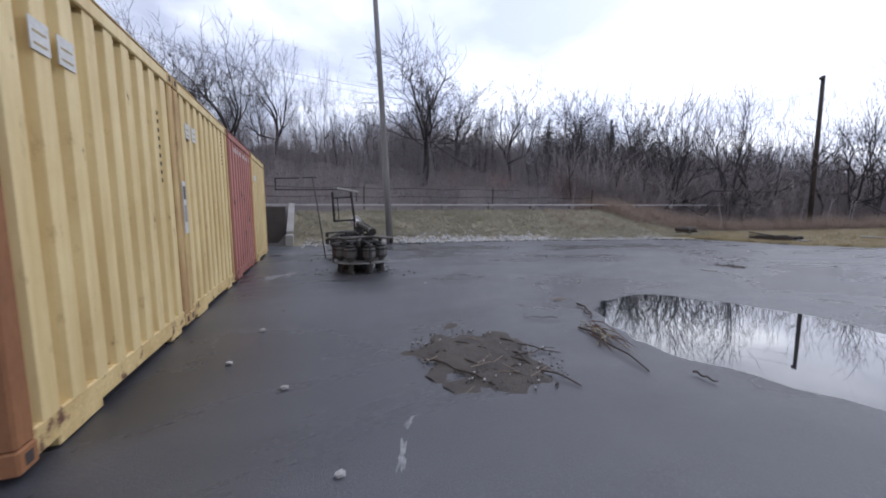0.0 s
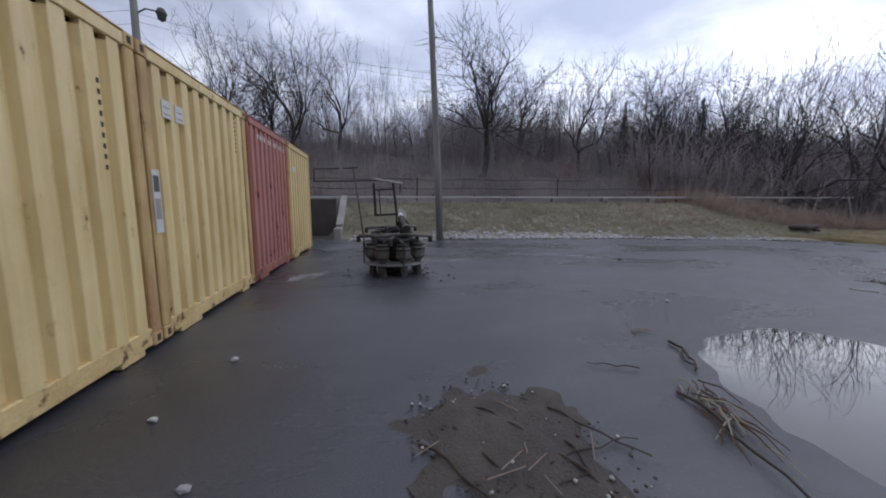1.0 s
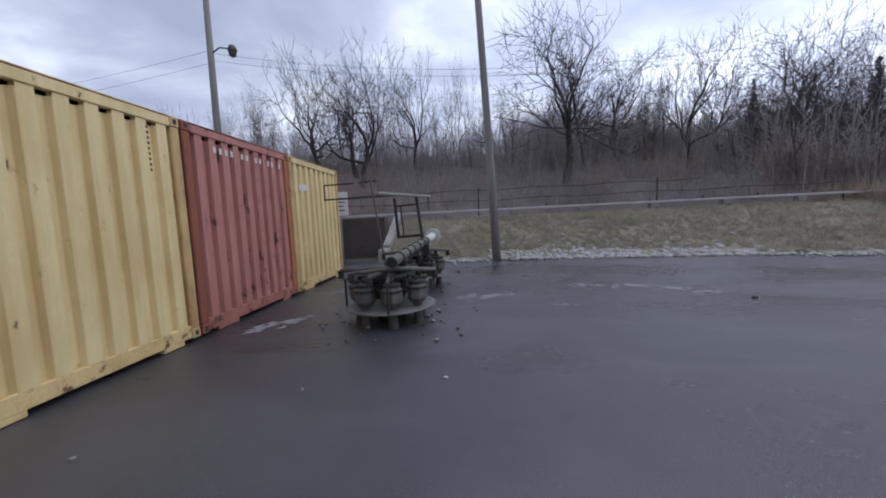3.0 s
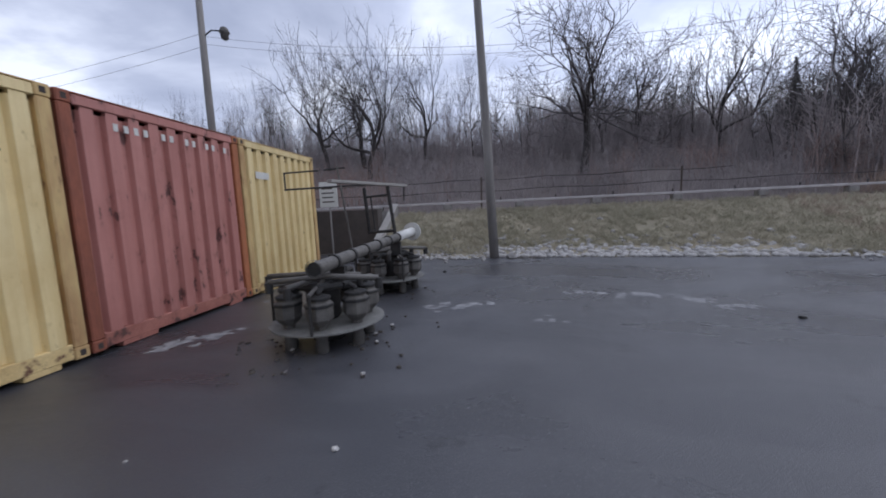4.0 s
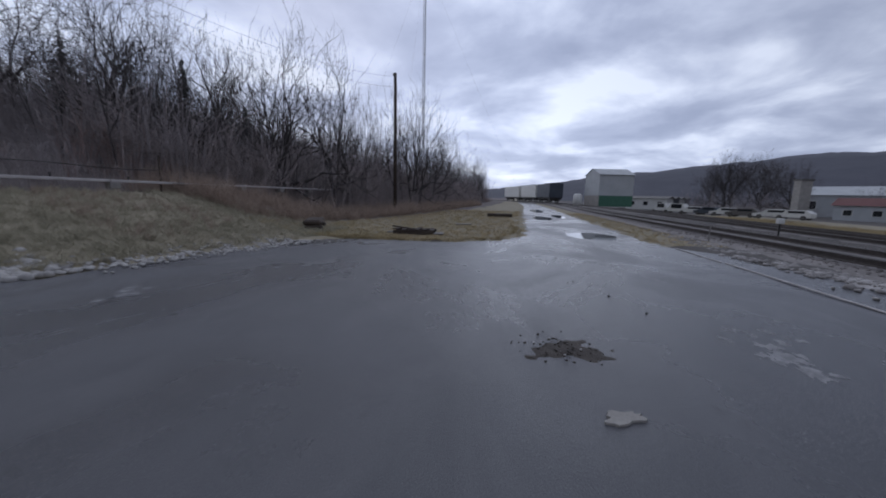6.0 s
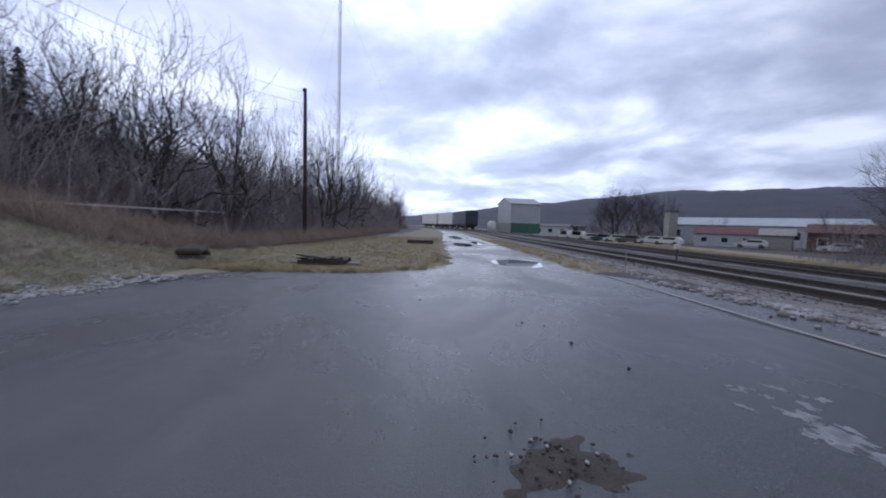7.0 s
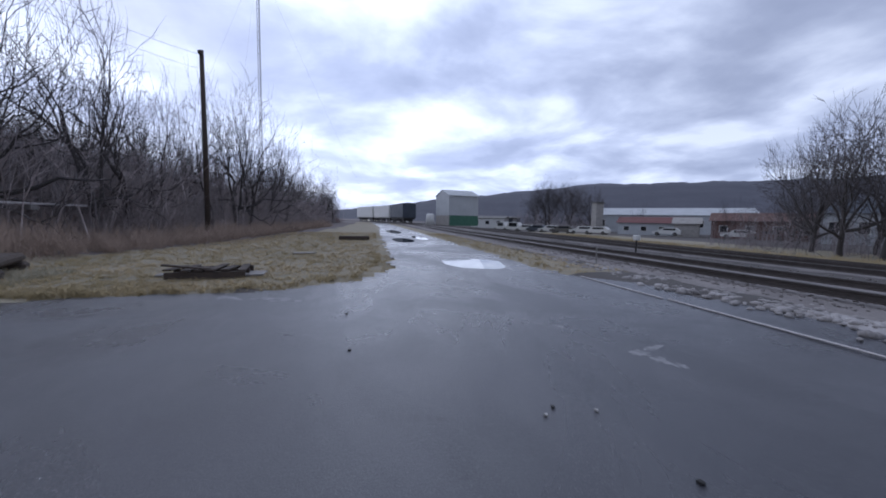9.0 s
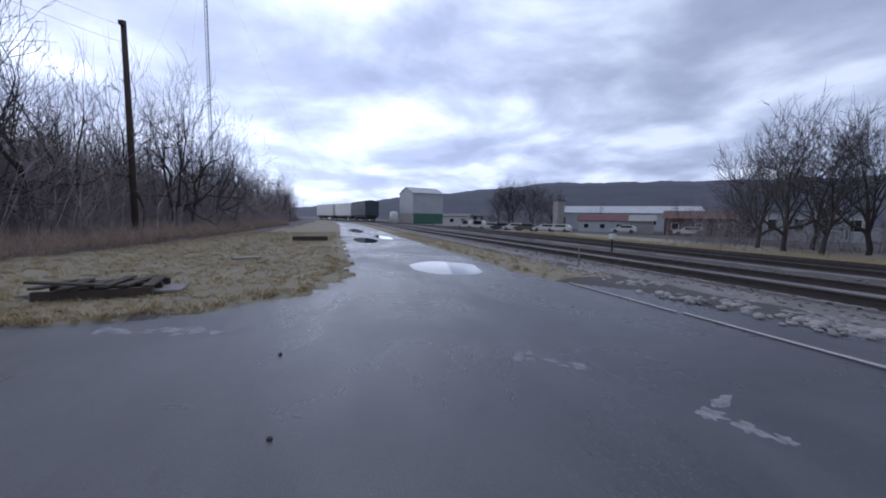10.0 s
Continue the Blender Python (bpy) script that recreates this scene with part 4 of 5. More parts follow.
for i in range(170):
    x, y = rb.uniform(18, 48), rb.uniform(-50, -37)
    spots.append((x, y, ground_height(x, y), rb.uniform(0.4, 1.0), rb.uniform(0, 6.28)))
for i in range(120):
    x, y = rb.uniform(88, 116), rb.uniform(-58, -42)
    spots.append((x, y, ground_height(x, y), rb.uniform(0.5, 1.3), rb.uniform(0, 6.28)))
scatter("sapling_thicket", saplings, spots, M_TWIG, "tall thicket of leafless saplings on the slope", "thicket")
M_THICKET = material("pale_brown_thicket", (0.36, 0.3, 0.28), (0.2, 0.165, 0.155), 0.95, 0.95, 0.3, 5, 0.0)
spots = []
for i in range(800):
    x = 20 + 60 * rb.random() ** 1.25
    y = lerp_table(BRUSH_EDGE, x) + 0.3 + 5.0 * rb.random()
    spots.append((x, y, ground_height(x, y), rb.uniform(0.4, 1.25), rb.uniform(0, 6.28)))
for i in range(330):
    x = 21 + 55 * rb.random() ** 1.2
    y = lerp_table(BRUSH_EDGE, x) + 1.8 + 5.0 * rb.random()
    spots.append((x, y, ground_height(x, y), rb.uniform(1.5, 2.5), rb.uniform(0, 6.28)))
scatter("roadside_thicket", [bush(rb, 11, 2.3, 2.0, 0.011) for _ in range(9)], spots, M_THICKET, "tangled pale brown thicket at the wood's edge", "thicket")
weeds = [cones(rb, 24, 0.9, 0.6, 0.007) for _ in range(6)]
spots = []
for i in range(2600):
    x = 17.0 + 45 * rb.random() ** 1.3
    y = rb.uniform(lerp_table([(17, 9.6), (21, 8.9), (24, 8.4), (31, 7.6), (62, 6.0)], x), lerp_table(BRUSH_EDGE, x) + 1.0)
    spots.append((x, y, ground_height(x, y), rb.uniform(0.25, 0.75) + 0.8 * rb.random() ** 5, rb.uniform(0, 6.28)))
for i in range(420):
    x, y = rb.uniform(12.5, 19.5), rb.uniform(8.6, 12.4)
    if wob(x, y, 0.5, 1.0) > -0.1:
        spots.append((x, y, ground_height(x, y), rb.uniform(0.15, 0.4), rb.uniform(0, 6.28)))
scatter("roadside_weeds", weeds, spots, M_CHAR, "reddish brown dead weeds at the wood's edge", "weeds")
tufts = [cones(rb, 14, 0.16, 0.17, 0.007) for _ in range(8)]
spots = []
for i in range(5800):
    x = rb.uniform(0.7, 19)
    y = rb.uniform(lerp_table(VERGE, min(x, 16)) + (0.75 if 4 < x < 10.5 else 0.3), 12.5)
    if wob(x, y, 0.7, 4.0) > -0.25 or i % 2:
        spots.append((x, y, ground_height(x, y), rb.uniform(0.5, 1.3), rb.uniform(0, 6.28)))
scatter("bank_grass", tufts, spots, M_BLADE, "short dull winter grass tufts on the bank", "grass")
turf = [cones(rb, 12, 0.07, 0.14, 0.007) for _ in range(8)]
spots = []
for i in range(6500):
    x = 16.6 + 24 * rb.random() ** 1.6
    y0, y1 = lerp_table(VERGE, x), lerp_table([(16.5, 9.5), (21, 9.0), (31, 7.4), (50, 6.6)], x)
    y = rb.uniform(y0 - 0.15, y1)
    spots.append((x, y, ground_height(x, y), rb.uniform(0.6, 1.5), rb.uniform(0, 6.28)))
for i in range(1500):
    x = rb.uniform(18, 40)
    y = rb.uniform(-4.8, -2.9)
    spots.append((x, y, ground_height(x, y), rb.uniform(0.6, 1.3), rb.uniform(0, 6.28)))
for i in range(1800):
    x = rb.uniform(20, 75)
    y = lerp_table([(20, -30), (75, -33)], x) + rb.gauss(0, 2.0)
    spots.append((x, y, ground_height(x, y), rb.uniform(2.5, 6.0), rb.uniform(0, 6.28)))
scatter("verge_turf", turf, spots, M_BLADE_FLAT, "flattened straw-coloured turf on the flat verge", "grass")

# ---------- rail yard ----------
def strip(name, line, half, z, mat, label, category, kind="structure"):
    """A low bank of ballast along a polyline."""
    g = Geo()
    prof = ((-half - 0.5, -0.12), (-half, 0.0), (half, 0.0), (half + 0.5, -0.12))
    for i, (x, y) in enumerate(line):
        a, b = line[max(0, i - 1)], line[min(len(line) - 1, i + 1)]
        d = Vector((b[0] - a[0], b[1] - a[1], 0)).normalized()
        for o, dz in prof:
            g.v.append((x - d.y * o, y + d.x * o, z + dz + 0.02 * wob(x * 1.3, y + o, 1.0)))
    for i in range(len(line) - 1):
        for k in range(3):
            g.f.append((4 * i + k, 4 * i + 4 + k, 4 * i + 5 + k, 4 * i + k + 1))
    return tagged(part(name, g, mat, None, smooth=True), label, category, kind=kind)


def smooth_line(pts, step):
    out = []
    for (x0, y0), (x1, y1) in zip(pts, pts[1:]):
        n = max(1, int(math.hypot(x1 - x0, y1 - y0) / step))
        out += [(x0 + (x1 - x0) * k / n, y0 + (y1 - y0) * k / n) for k in range(n)]
    return out + [pts[-1]]


def rail_track(line, z, label):
    strip("ballast_bed", line, 1.5, z, M_BALLAST, "grey-brown crushed stone ballast bed", "ballast")
    t = thing("railway_track", pose(0, 0, 0), label, "railway track", "yard tracks", "structure")
    for off in (-0.7175, 0.7175):
        g = Geo()
        prof = ((-0.06, 0.06), (-0.06, 0.075), (-0.012, 0.09), (-0.012, 0.16), (-0.035, 0.17), (-0.035, 0.2), (0.035, 0.2), (0.035, 0.17), (0.012, 0.16), (0.012, 0.09), (0.06, 0.075), (0.06, 0.06))
        n = len(prof)
        for i, (x, y) in enumerate(line):
            a, b = line[max(0, i - 1)], line[min(len(line) - 1, i + 1)]
            d = Vector((b[0] - a[0], b[1] - a[1], 0)).normalized()
            for o, dz in prof:
                g.v.append((x - d.y * (off + o), y + d.x * (off + o), z + dz))
        for i in range(len(line) - 1):
            for k in range(n):
                g.f.append((n * i + k, n * i + n + k, n * i + n + (k + 1) % n, n * i + (k + 1) % n))
        part("rail", g, M_RAIL, t, "rusty steel rail with a worn bright head")
    return t


LINE_1 = smooth_line([(-40, -6.75), (10, -6.6), (40, -6.3), (60, -6.9), (80, -7.3), (95, -6.4), (109, -3.4), (122, 0.9), (150, 13)], 4)
LINE_2 = smooth_line([(-40, -11.3), (20, -11.2), (60, -11.8), (85, -11.5), (110, -8.5), (150, -2)], 5)
LINE_3 = smooth_line([(-40, -15.3), (20, -15.2), (60, -16.2), (78, -16.5)], 5)
track_1 = rail_track(LINE_1, 0.06, "rusty railway track on ballast nearest the lot")
track_2 = rail_track(LINE_2, 0.0, "rusty railway track on dark ballast")
track_3 = rail_track(LINE_3, -0.25, "rusty railway track on dark ballast")
sleeper = mesh_of("sleeper", Geo().box((-0.12, -1.25, -0.1), (0.12, 1.25, 0.06)), M_TIMBER)


def sleepers(track, y_at, z, x0, x1):
    x = x0
    while x < x1:
        ob = new("sleeper", sleeper)
        ob.parent = track
        ob.matrix_basis = pose(x, y_at(x), z - 0.068, 0, 0, rb.uniform(-1, 1))
        x += 0.6


sleepers(track_1, lambda x: lerp_table([(-40, -6.75), (10, -6.6), (40, -6.3), (60, -6.9)], x), 0.06, 4, 58)
sleepers(track_2, lambda x: lerp_table([(-40, -11.3), (20, -11.2), (60, -11.8)], x), 0.0, 8, 60)

# pale broken mud between the lot and the ballast
g = Geo()
xs, ys = axis((4, 26, 0.25)), axis((-5.5, -3.6, 0.19))
MUD_EDGE = lambda x: lerp_table([(4, -4.6), (12, -4.3), (16, -4.0), (19, -4.2), (26, -4.9)], x)
mud = sheet("pale_mud_strip", xs, ys, lambda x, y: -0.03 + (0.055 + 0.022 * wob(x, y, 1.6) + 0.016 * wob(x, y, 4.5, 2.0)) * max(0, min(1, (y + 5.4) / 0.3, (MUD_EDGE(x) - 0.1 - y) / 0.35)),
            lambda x, y: -5.4 + 0.2 * wob(x, y, 0.9) < y < MUD_EDGE(x) + 0.25 * wob(x, y, 1.2), M_PALEMUD)
tagged(mud, "pale churned mud and broken stone beside the track", "mud", kind="structure")

for x0, x1, y, a in ((15.35, 17.65, -3.31, 0.6), (8.6, 15.3, -3.38, 0.5)):
    bar = Geo().box((x0 - x1, -0.016, 0.0), (0, 0.016, 0.026), pose(x1, y + 0.05, 0, 0, 0, a), bev=0.01)
    tagged(part("kerb_bar", bar, M_PALE), "long pale weathered kerb bar lying on the asphalt", "kerb", "kerb bars")
sw = thing("switch_stand", pose(22.5, -8.7, 0), "low rail switch stand with a pale head", "switch stand")
part("rod", Geo().tube([(0, 0, 0), (0, 0, 0.75)], 0.03, 8), M_DARKSTEEL, sw)
part("head", Geo().box((-0.1, -0.1, 0.55), (0.1, 0.1, 0.75), bev=0.02), M_WHITE, sw)
tagged(part("marker_stake", Geo().tube([(19.6, -5.0, 0), (19.62, -5.0, 0.55)], 0.02, 6), M_WOODPOLE), "short grey marker stake in the ballast edge", "stake")


# ---------- stones, rubble and patches ----------
def stone_mesh(seed, flat=0.6):
    bm = bmesh.new()
    bmesh.ops.create_icosphere(bm, subdivisions=1, radius=0.5)
    for v in bm.verts:
        k = 1 + 0.55 * noise.noise(v.co * 1.7 + Vector((seed * 3.1, 0, 0)))
        v.co = Vector((v.co.x * k, v.co.y * k * 0.8, v.co.z * k * flat))
    bm.verts.index_update()
    out = np.array([v.co[:] for v in bm.verts], dtype=np.float32), np.array([[v.index for v in f.verts] for f in bm.faces], dtype=np.int32)
    bm.free()
    return out


stones = [stone_mesh(i) for i in range(8)]
spots = []
for i in range(1500):
    x = rb.uniform(0.9, 15.5)
    e = lerp_table(VERGE, x)
    y = e + abs(rb.gauss(0, 0.6)) if 3.8 < x < 11 else e + rb.gauss(0.15, 0.35)
    spots.append((x, y, max(0.0, bank_height(x, y)) + 0.02, rb.uniform(0.07, 0.26 if 3.8 < x < 11 else 0.13), rb.uniform(0, 6.28)))
scatter("bank_rubble", stones, spots, M_RUBBLE, "pale broken stone rubble along the foot of the bank", "rubble")
spots = []
for i in range(500):
    x = rb.uniform(8, 24)
    y = rb.uniform(-5.5, -4.2)
    spots.append((x, y, 0.015, rb.uniform(0.03, 0.09), rb.uniform(0, 6.28)))
for i in range(1600):
    x, y = rb.uniform(9, 30), rb.choice((rb.uniform(-5.9, -5.2), rb.uniform(-9.6, -8.0), rb.uniform(-6.4, -6.0)))
    spots.append((x, y, 0.06, rb.uniform(0.04, 0.09), rb.uniform(0, 6.28)))
clods = []
for i in range(900):
    x = rb.uniform(12.5, 23)
    y = lerp_table([(12.5, -4.9), (16, -4.5), (19, -4.7), (23, -5.0)], x) + rb.gauss(0, 0.3)
    if wob(x, y, 1.1, 6.0) > -0.15:
        clods.append((x, y, 0.015, rb.uniform(0.05, 0.2), rb.uniform(0, 6.28)))
scatter("broken_crust", stones, clods, M_PALEMUD, "pale broken mud crust and stone slabs by the track", "rubble")
scatter("yard_stones", stones, spots, M_BALLAST, "loose grey ballast stones beside the tracks", "stones")


def one_stone(x, y, size, mat, label, k=0, z=None):
    size *= 0.6 if y < 8 else 1.0
    v, f = stones[k % 8]
    g = Geo().add([(a * size + x, b * size + y, (c + 0.2) * size + (0 if z is None else z)) for a, b, c in v.tolist()], [tuple(q) for q in f.tolist()])
    return tagged(part("stone", g, mat), label, "stone", "loose stones on the lot")


for k, (x, y, sz) in enumerate(((4.42, 8.75, 0.3), (4.75, 8.9, 0.2), (3.04, 1.28, 0.07), (1.05, -1.9, 0.1), (0.75, -0.5, 0.12), (0.6, -1.3, 0.09),
                                (0.9, 0.25, 0.08), (1.35, -2.9, 0.1), (2.4, -1.72, 0.07), (5.53, 0.44, 0.1), (12.44, 0.29, 0.06), (12.43, -0.06, 0.06), (1.9, 1.1, 0.05))):
    one_stone(x, y, sz, M_RUBBLE, "small pale loose stone on the asphalt", k)
for k, (x, y, sz) in enumerate(((7.17, 3.67, 0.13), (2.95, 6.9, 0.16), (15.11, 1.66, 0.08), (13.79, 1.56, 0.07), (12.52, 0.2, 0.07), (11.75, -0.15, 0.08), (11.06, -0.4, 0.07))):
    one_stone(x, y, sz, M_DARKSTEEL, "small dark clod on the asphalt", k + 3)


def patch(x, y, rx, ry, turn, seed, mat=None, thick=0.0012):
    """A thin irregular crust lying on the asphalt."""
    n = 26
    g = Geo()
    ring = []
    for i in range(n):
        a = 2 * math.pi * i / n
        r = 0.75 + 0.3 * noise.noise(Vector((math.cos(a) * 4 + seed, math.sin(a) * 4, seed * 1.7))) + 0.7 * noise.noise(Vector((math.cos(a) * 1.6 + seed * 2.3, math.sin(a) * 1.6, seed)))
        px, py = math.cos(a) * rx * r, math.sin(a) * ry * r
        c, d = math.cos(turn), math.sin(turn)
        ring.append((x + px * c - py * d, y + px * d + py * c))
    z = lambda p, o: asphalt_height(*p) + o
    g.add([(px, py, z((px, py), -0.01)) for px, py in ring] + [(x + (px - x) * 0.97, y + (py - y) * 0.97, z((px, py), thick)) for px, py in ring] + [(x, y, asphalt_height(x, y) + thick + 0.002)],
          [(i, (i + 1) % n, n + (i + 1) % n, n + i) for i in range(n)] + [(n + i, n + (i + 1) % n, 2 * n) for i in range(n)])
    return tagged(part("pale_patch", g, mat or M_PATCH), "thin pale limey crust on the asphalt", "patch", "pale patches on the lot", "structure")


M_PATCH = material("pale_limey_crust", (0.27, 0.265, 0.265), (0.11, 0.11, 0.115), 0.7, 0.8, 9, 60, 0.3, contrast=0.35)
k = 0
for x0, y0, x1, y1, n, w in ((5.05, 5.0, 6.5, 4.65, 8, 0.2), (6.4, 4.6, 7.0, 4.1, 6, 0.2), (3.1, 4.25, 3.85, 4.4, 5, 0.2), (4.4, 3.75, 4.7, 3.7, 2, 0.14),
                             (0.35, 2.6, 0.95, 3.3, 6, 0.22), (0.4, 4.6, 0.9, 5.3, 3, 0.16), (0.4, 6.7, 1.2, 7.3, 4, 0.22),
                             (10.35, -1.05, 9.7, -1.18, 7, 0.19), (11.6, -1.72, 11.05, -1.84, 3, 0.12), (10.68, -1.46, 10.42, -1.42, 2, 0.14), (10.72, -1.05, 10.55, -1.12, 2, 0.12),
                             (14.6, -0.4, 14.2, -0.8, 3, 0.16), (16.3, 3.6, 16.0, 2.4, 5, 0.25), (9.9, 5.9, 10.6, 6.1, 3, 0.2)):
    n, w = n * 3, w * 0.5
    for i in range(n):
        t = (i + 0.5) / n
        k += 1
        patch(x0 + (x1 - x0) * t + rb.gauss(0, 0.06), y0 + (y1 - y0) * t + rb.gauss(0, 0.09), w * rb.uniform(0.5, 1.3), w * rb.uniform(0.35, 0.9),
              math.atan2(y1 - y0, x1 - x0) + rb.gauss(0, 0.4), k)
tagged(patch(8.79, 0.46, 0.17, 0.075, -1.1, 31.0, M_CONCRETE, 0.014), "flat pale concrete chunk on the asphalt", "concrete chunk", "loose chunks")


def mound(x, y, rx, ry, turn, h, seed, label, mat):
    xs_ = np.linspace(-1, 1, 34)
    g = Geo()
    c, d = math.cos(turn), math.sin(turn)
    for b in xs_:
        for a in xs_:
            px, py = x + a * rx * c - b * ry * d, y + a * rx * d + b * ry * c
            r = math.hypot(a, b) + 0.6 * wob(px, py, 2.6, seed) + 0.25 * wob(px, py, 8, seed)
            z = asphalt_height(px, py) - 0.012 + h * max(0, min(1, (0.95 - r) * 2.2)) * (0.7 + 0.9 * abs(wob(px, py, 9, seed)))
            g.v.append((px, py, z))
    n = len(xs_)
    g.f = [(j * n + i, j * n + i + 1, (j + 1) * n + i + 1, (j + 1) * n + i) for j in range(n - 1) for i in range(n - 1)]
    return tagged(part("soil_patch", g, mat, None, smooth=True), label, "soil patch", "soil patches", "structure")


for x, y, rx, ry, a, q in ((13.12, -1.19, 0.11, 0.1, 0.42, 3.0), (13.42, -1.38, 0.16, 0.06, 1.9, 5.0), (13.3, -1.12, 0.1, 0.11, 0.2, 8.0), (12.98, -1.26, 0.08, 0.07, 0.5, 9.0),
                           (1.65, -2.87, 0.16, 0.028, 1.25, 4.0), (1.75, -2.6, 0.1, 0.02, 0.9, 6.0)):
    patch(x, y, rx, ry, a, q)
mound(2.6, -1.85, 0.62, 0.85, 0.35, 0.04, 1.0, "low patch of gritty soil with stalks", M_MOUND)
mound(9.75, 0.72, 0.34, 0.46, 0.3, 0.03, 4.0, "small broken heap of dark soil and grit", M_MOUND)
spots = []
for i in range(300):
    a, r = rb.uniform(0, 6.28), 0.9 * math.sqrt(rb.random())
    u, w = r * math.cos(a) * 0.6, r * math.sin(a) * 0.82
    spots.append((2.6 + u * 0.94 - w * 0.34, -1.85 + u * 0.34 + w * 0.94, 0.016, rb.uniform(0.008, 0.028), a))
for i in range(70):
    spots.append((9.75 + rb.gauss(0, 0.15), 0.72 + rb.gauss(0, 0.18), 0.02, rb.uniform(0.012, 0.035), rb.uniform(0, 6.28)))
for i in range(150):
    a, r = rb.uniform(0, 6.28), 0.35 + abs(rb.gauss(0, 0.35))
    spots.append((2.2 + r * math.cos(a), rb.choice((3.05, 3.05, 5.45)) + r * math.sin(a), 0.008, rb.uniform(0.015, 0.06), a))
scatter("grit", stones, spots, M_MOUND, "brown grit and small chips on soil patches", "grit")
spots = [(s_[0], s_[1], 0.03, s_[3] * 0.9, s_[4]) for s_ in spots[::9]]
scatter("pale_grit", stones, spots, M_RUBBLE, "scattered pale pebbles on soil patches", "grit")


def stick(pts, r, mat, label):
    pts = [Vector(p) for p in pts]
    return tagged(part("stick", Geo().tube(pts, [r * (1 - 0.5 * i / (len(pts) - 1)) for i in range(len(pts))], 6), mat, smooth=True), label, "stick", "dead sticks on the lot")


def rough_stick(x0, y0, x1, y1, r, mat, label, bow=0.05, lift=0.012):
    r *= 0.75
    a, b = Vector((x0, y0, lift)), Vector((x1, y1, lift))
    side = Vector((-(b - a).y, (b - a).x, 0))
    return stick([a.lerp(b, t) + side * (bow * math.sin(math.pi * t) + 0.02 * math.sin(9 * t)) + Vector((0, 0, 0.02 * math.sin(7 * t + x0 * 9) ** 2)) for t in np.linspace(0, 1, 8)], r, mat, label)


DS = "thin dark dead stick lying on the asphalt"
for a in ((2.1, -1.79, 2.42, -2.4, 0.014, 0.06), (2.3, -1.7, 2.7, -2.35, 0.012, -0.05), (2.75, -1.95, 2.98, -2.6, 0.014, 0.03), (2.55, -2.25, 2.85, -2.15, 0.01, 0.1),
          (2.9, -1.6, 3.2, -2.1, 0.01, 0.02), (2.7, -2.05, 3.25, -1.95, 0.008, 0.05), (2.85, -1.9, 2.8, -2.3, 0.01, 0.1), (2.45, -1.5, 2.7, -1.9, 0.008, 0.1)):
    rough_stick(*a[:5], M_TIMBER, DS, a[5])
for a in ((4.47, -0.78, 4.21, -1.32, 0.018, 0.1), (4.4, -1.0, 4.25, -1.3, 0.012, -0.1), (3.84, -1.2, 3.5, -1.05, 0.008, 0.05), (3.91, -2.72, 3.9, -2.9, 0.012, 0.02), (3.84, -1.56, 3.6, -2.6, 0.015, 0.05)):
    rough_stick(*a[:5], M_TIMBER, DS, a[5])
spots = []
heap = thing("twig_heap", pose(0, 0, 0), "heap of reddish dead twigs beside the puddle", "twig heap")
for i in range(34):
    t = rb.random()
    x, y = 4.02 - 0.26 * t + rb.gauss(0, 0.05), -1.45 - 0.65 * t + rb.gauss(0, 0.05)
    a = math.radians(-108) + rb.gauss(0, 0.4)
    L = rb.uniform(0.12, 0.36)
    z = rb.uniform(0.008, 0.045)
    part("twig", Geo().tube([(x, y, z), (x + math.cos(a) * L / 2, y + math.sin(a) * L / 2, z + 0.02), (x + math.cos(a) * L, y + math.sin(a) * L, 0.01)], [0.006, 0.005, 0.003], 4),
         M_REDTWIG if i % 3 else M_BLADE, heap)
leaf = Geo()
for i in range(14):
    a, L = rb.gauss(-1.9, 0.8), rb.uniform(0.05, 0.16)
    u = rb.uniform(-0.06, 0.06)
    leaf.tube([(4.42 + u, -0.42, 0.008), (4.42 + u + math.cos(a) * L, -0.42 + math.sin(a) * L, 0.015)], [0.005, 0.002], 4)
tagged(part("weed_tuft", leaf, M_CHAR), "flattened dead weed tuft on the asphalt", "weed")
for i in range(12):
    a = rb.uniform(0, 6.28)
    x, y = 2.6 + rb.gauss(0, 0.28), -1.95 + rb.gauss(0, 0.36)
    spots.append((x, y))
straw = Geo()
for x, y in spots:
    a, L = rb.uniform(0, 6.28), rb.uniform(0.08, 0.22)
    straw.tube([(x, y, 0.04), (x + math.cos(a) * L, y + math.sin(a) * L, 0.05)], 0.0028, 4)
tagged(part("straw", straw, M_CHAR), "pale straw stalks strewn on the soil patch", "straw", kind="stuff")

# ---------- verge things ----------
pal = thing("broken_pallet", pose(18.35, 4.4, 0.05, 0, 0, 6), "broken dark wooden pallet lying on the grass", "pallet")
for i in range(6):
    part("board", Geo().box((-0.5, -0.62 + i * 0.23, 0.12), (0.5 - 0.1 * (i % 2), -0.48 + i * 0.23, 0.145), pose(0, 0, 0.01 * (i % 3), 0, 2 * (i % 2), rb.uniform(-5, 5))), M_TIMBER, pal)
for x in (-0.45, 0.0, 0.42):
    part("runner", Geo().box((x - 0.04, -0.65, 0.0), (x + 0.04, 0.66, 0.12)), M_TIMBER, pal)
part("loose_board", Geo().box((-0.06, -0.2, 0.15), (0.06, 0.62, 0.18), pose(-0.4, 0.1, 0.02, 8, 0, 10)), M_TIMBER, pal)
part("pale_board", Geo().box((-0.3, -0.95, 0.0), (0.25, -0.55, 0.03)), M_WOODPOLE, pal, "pale weathered board")
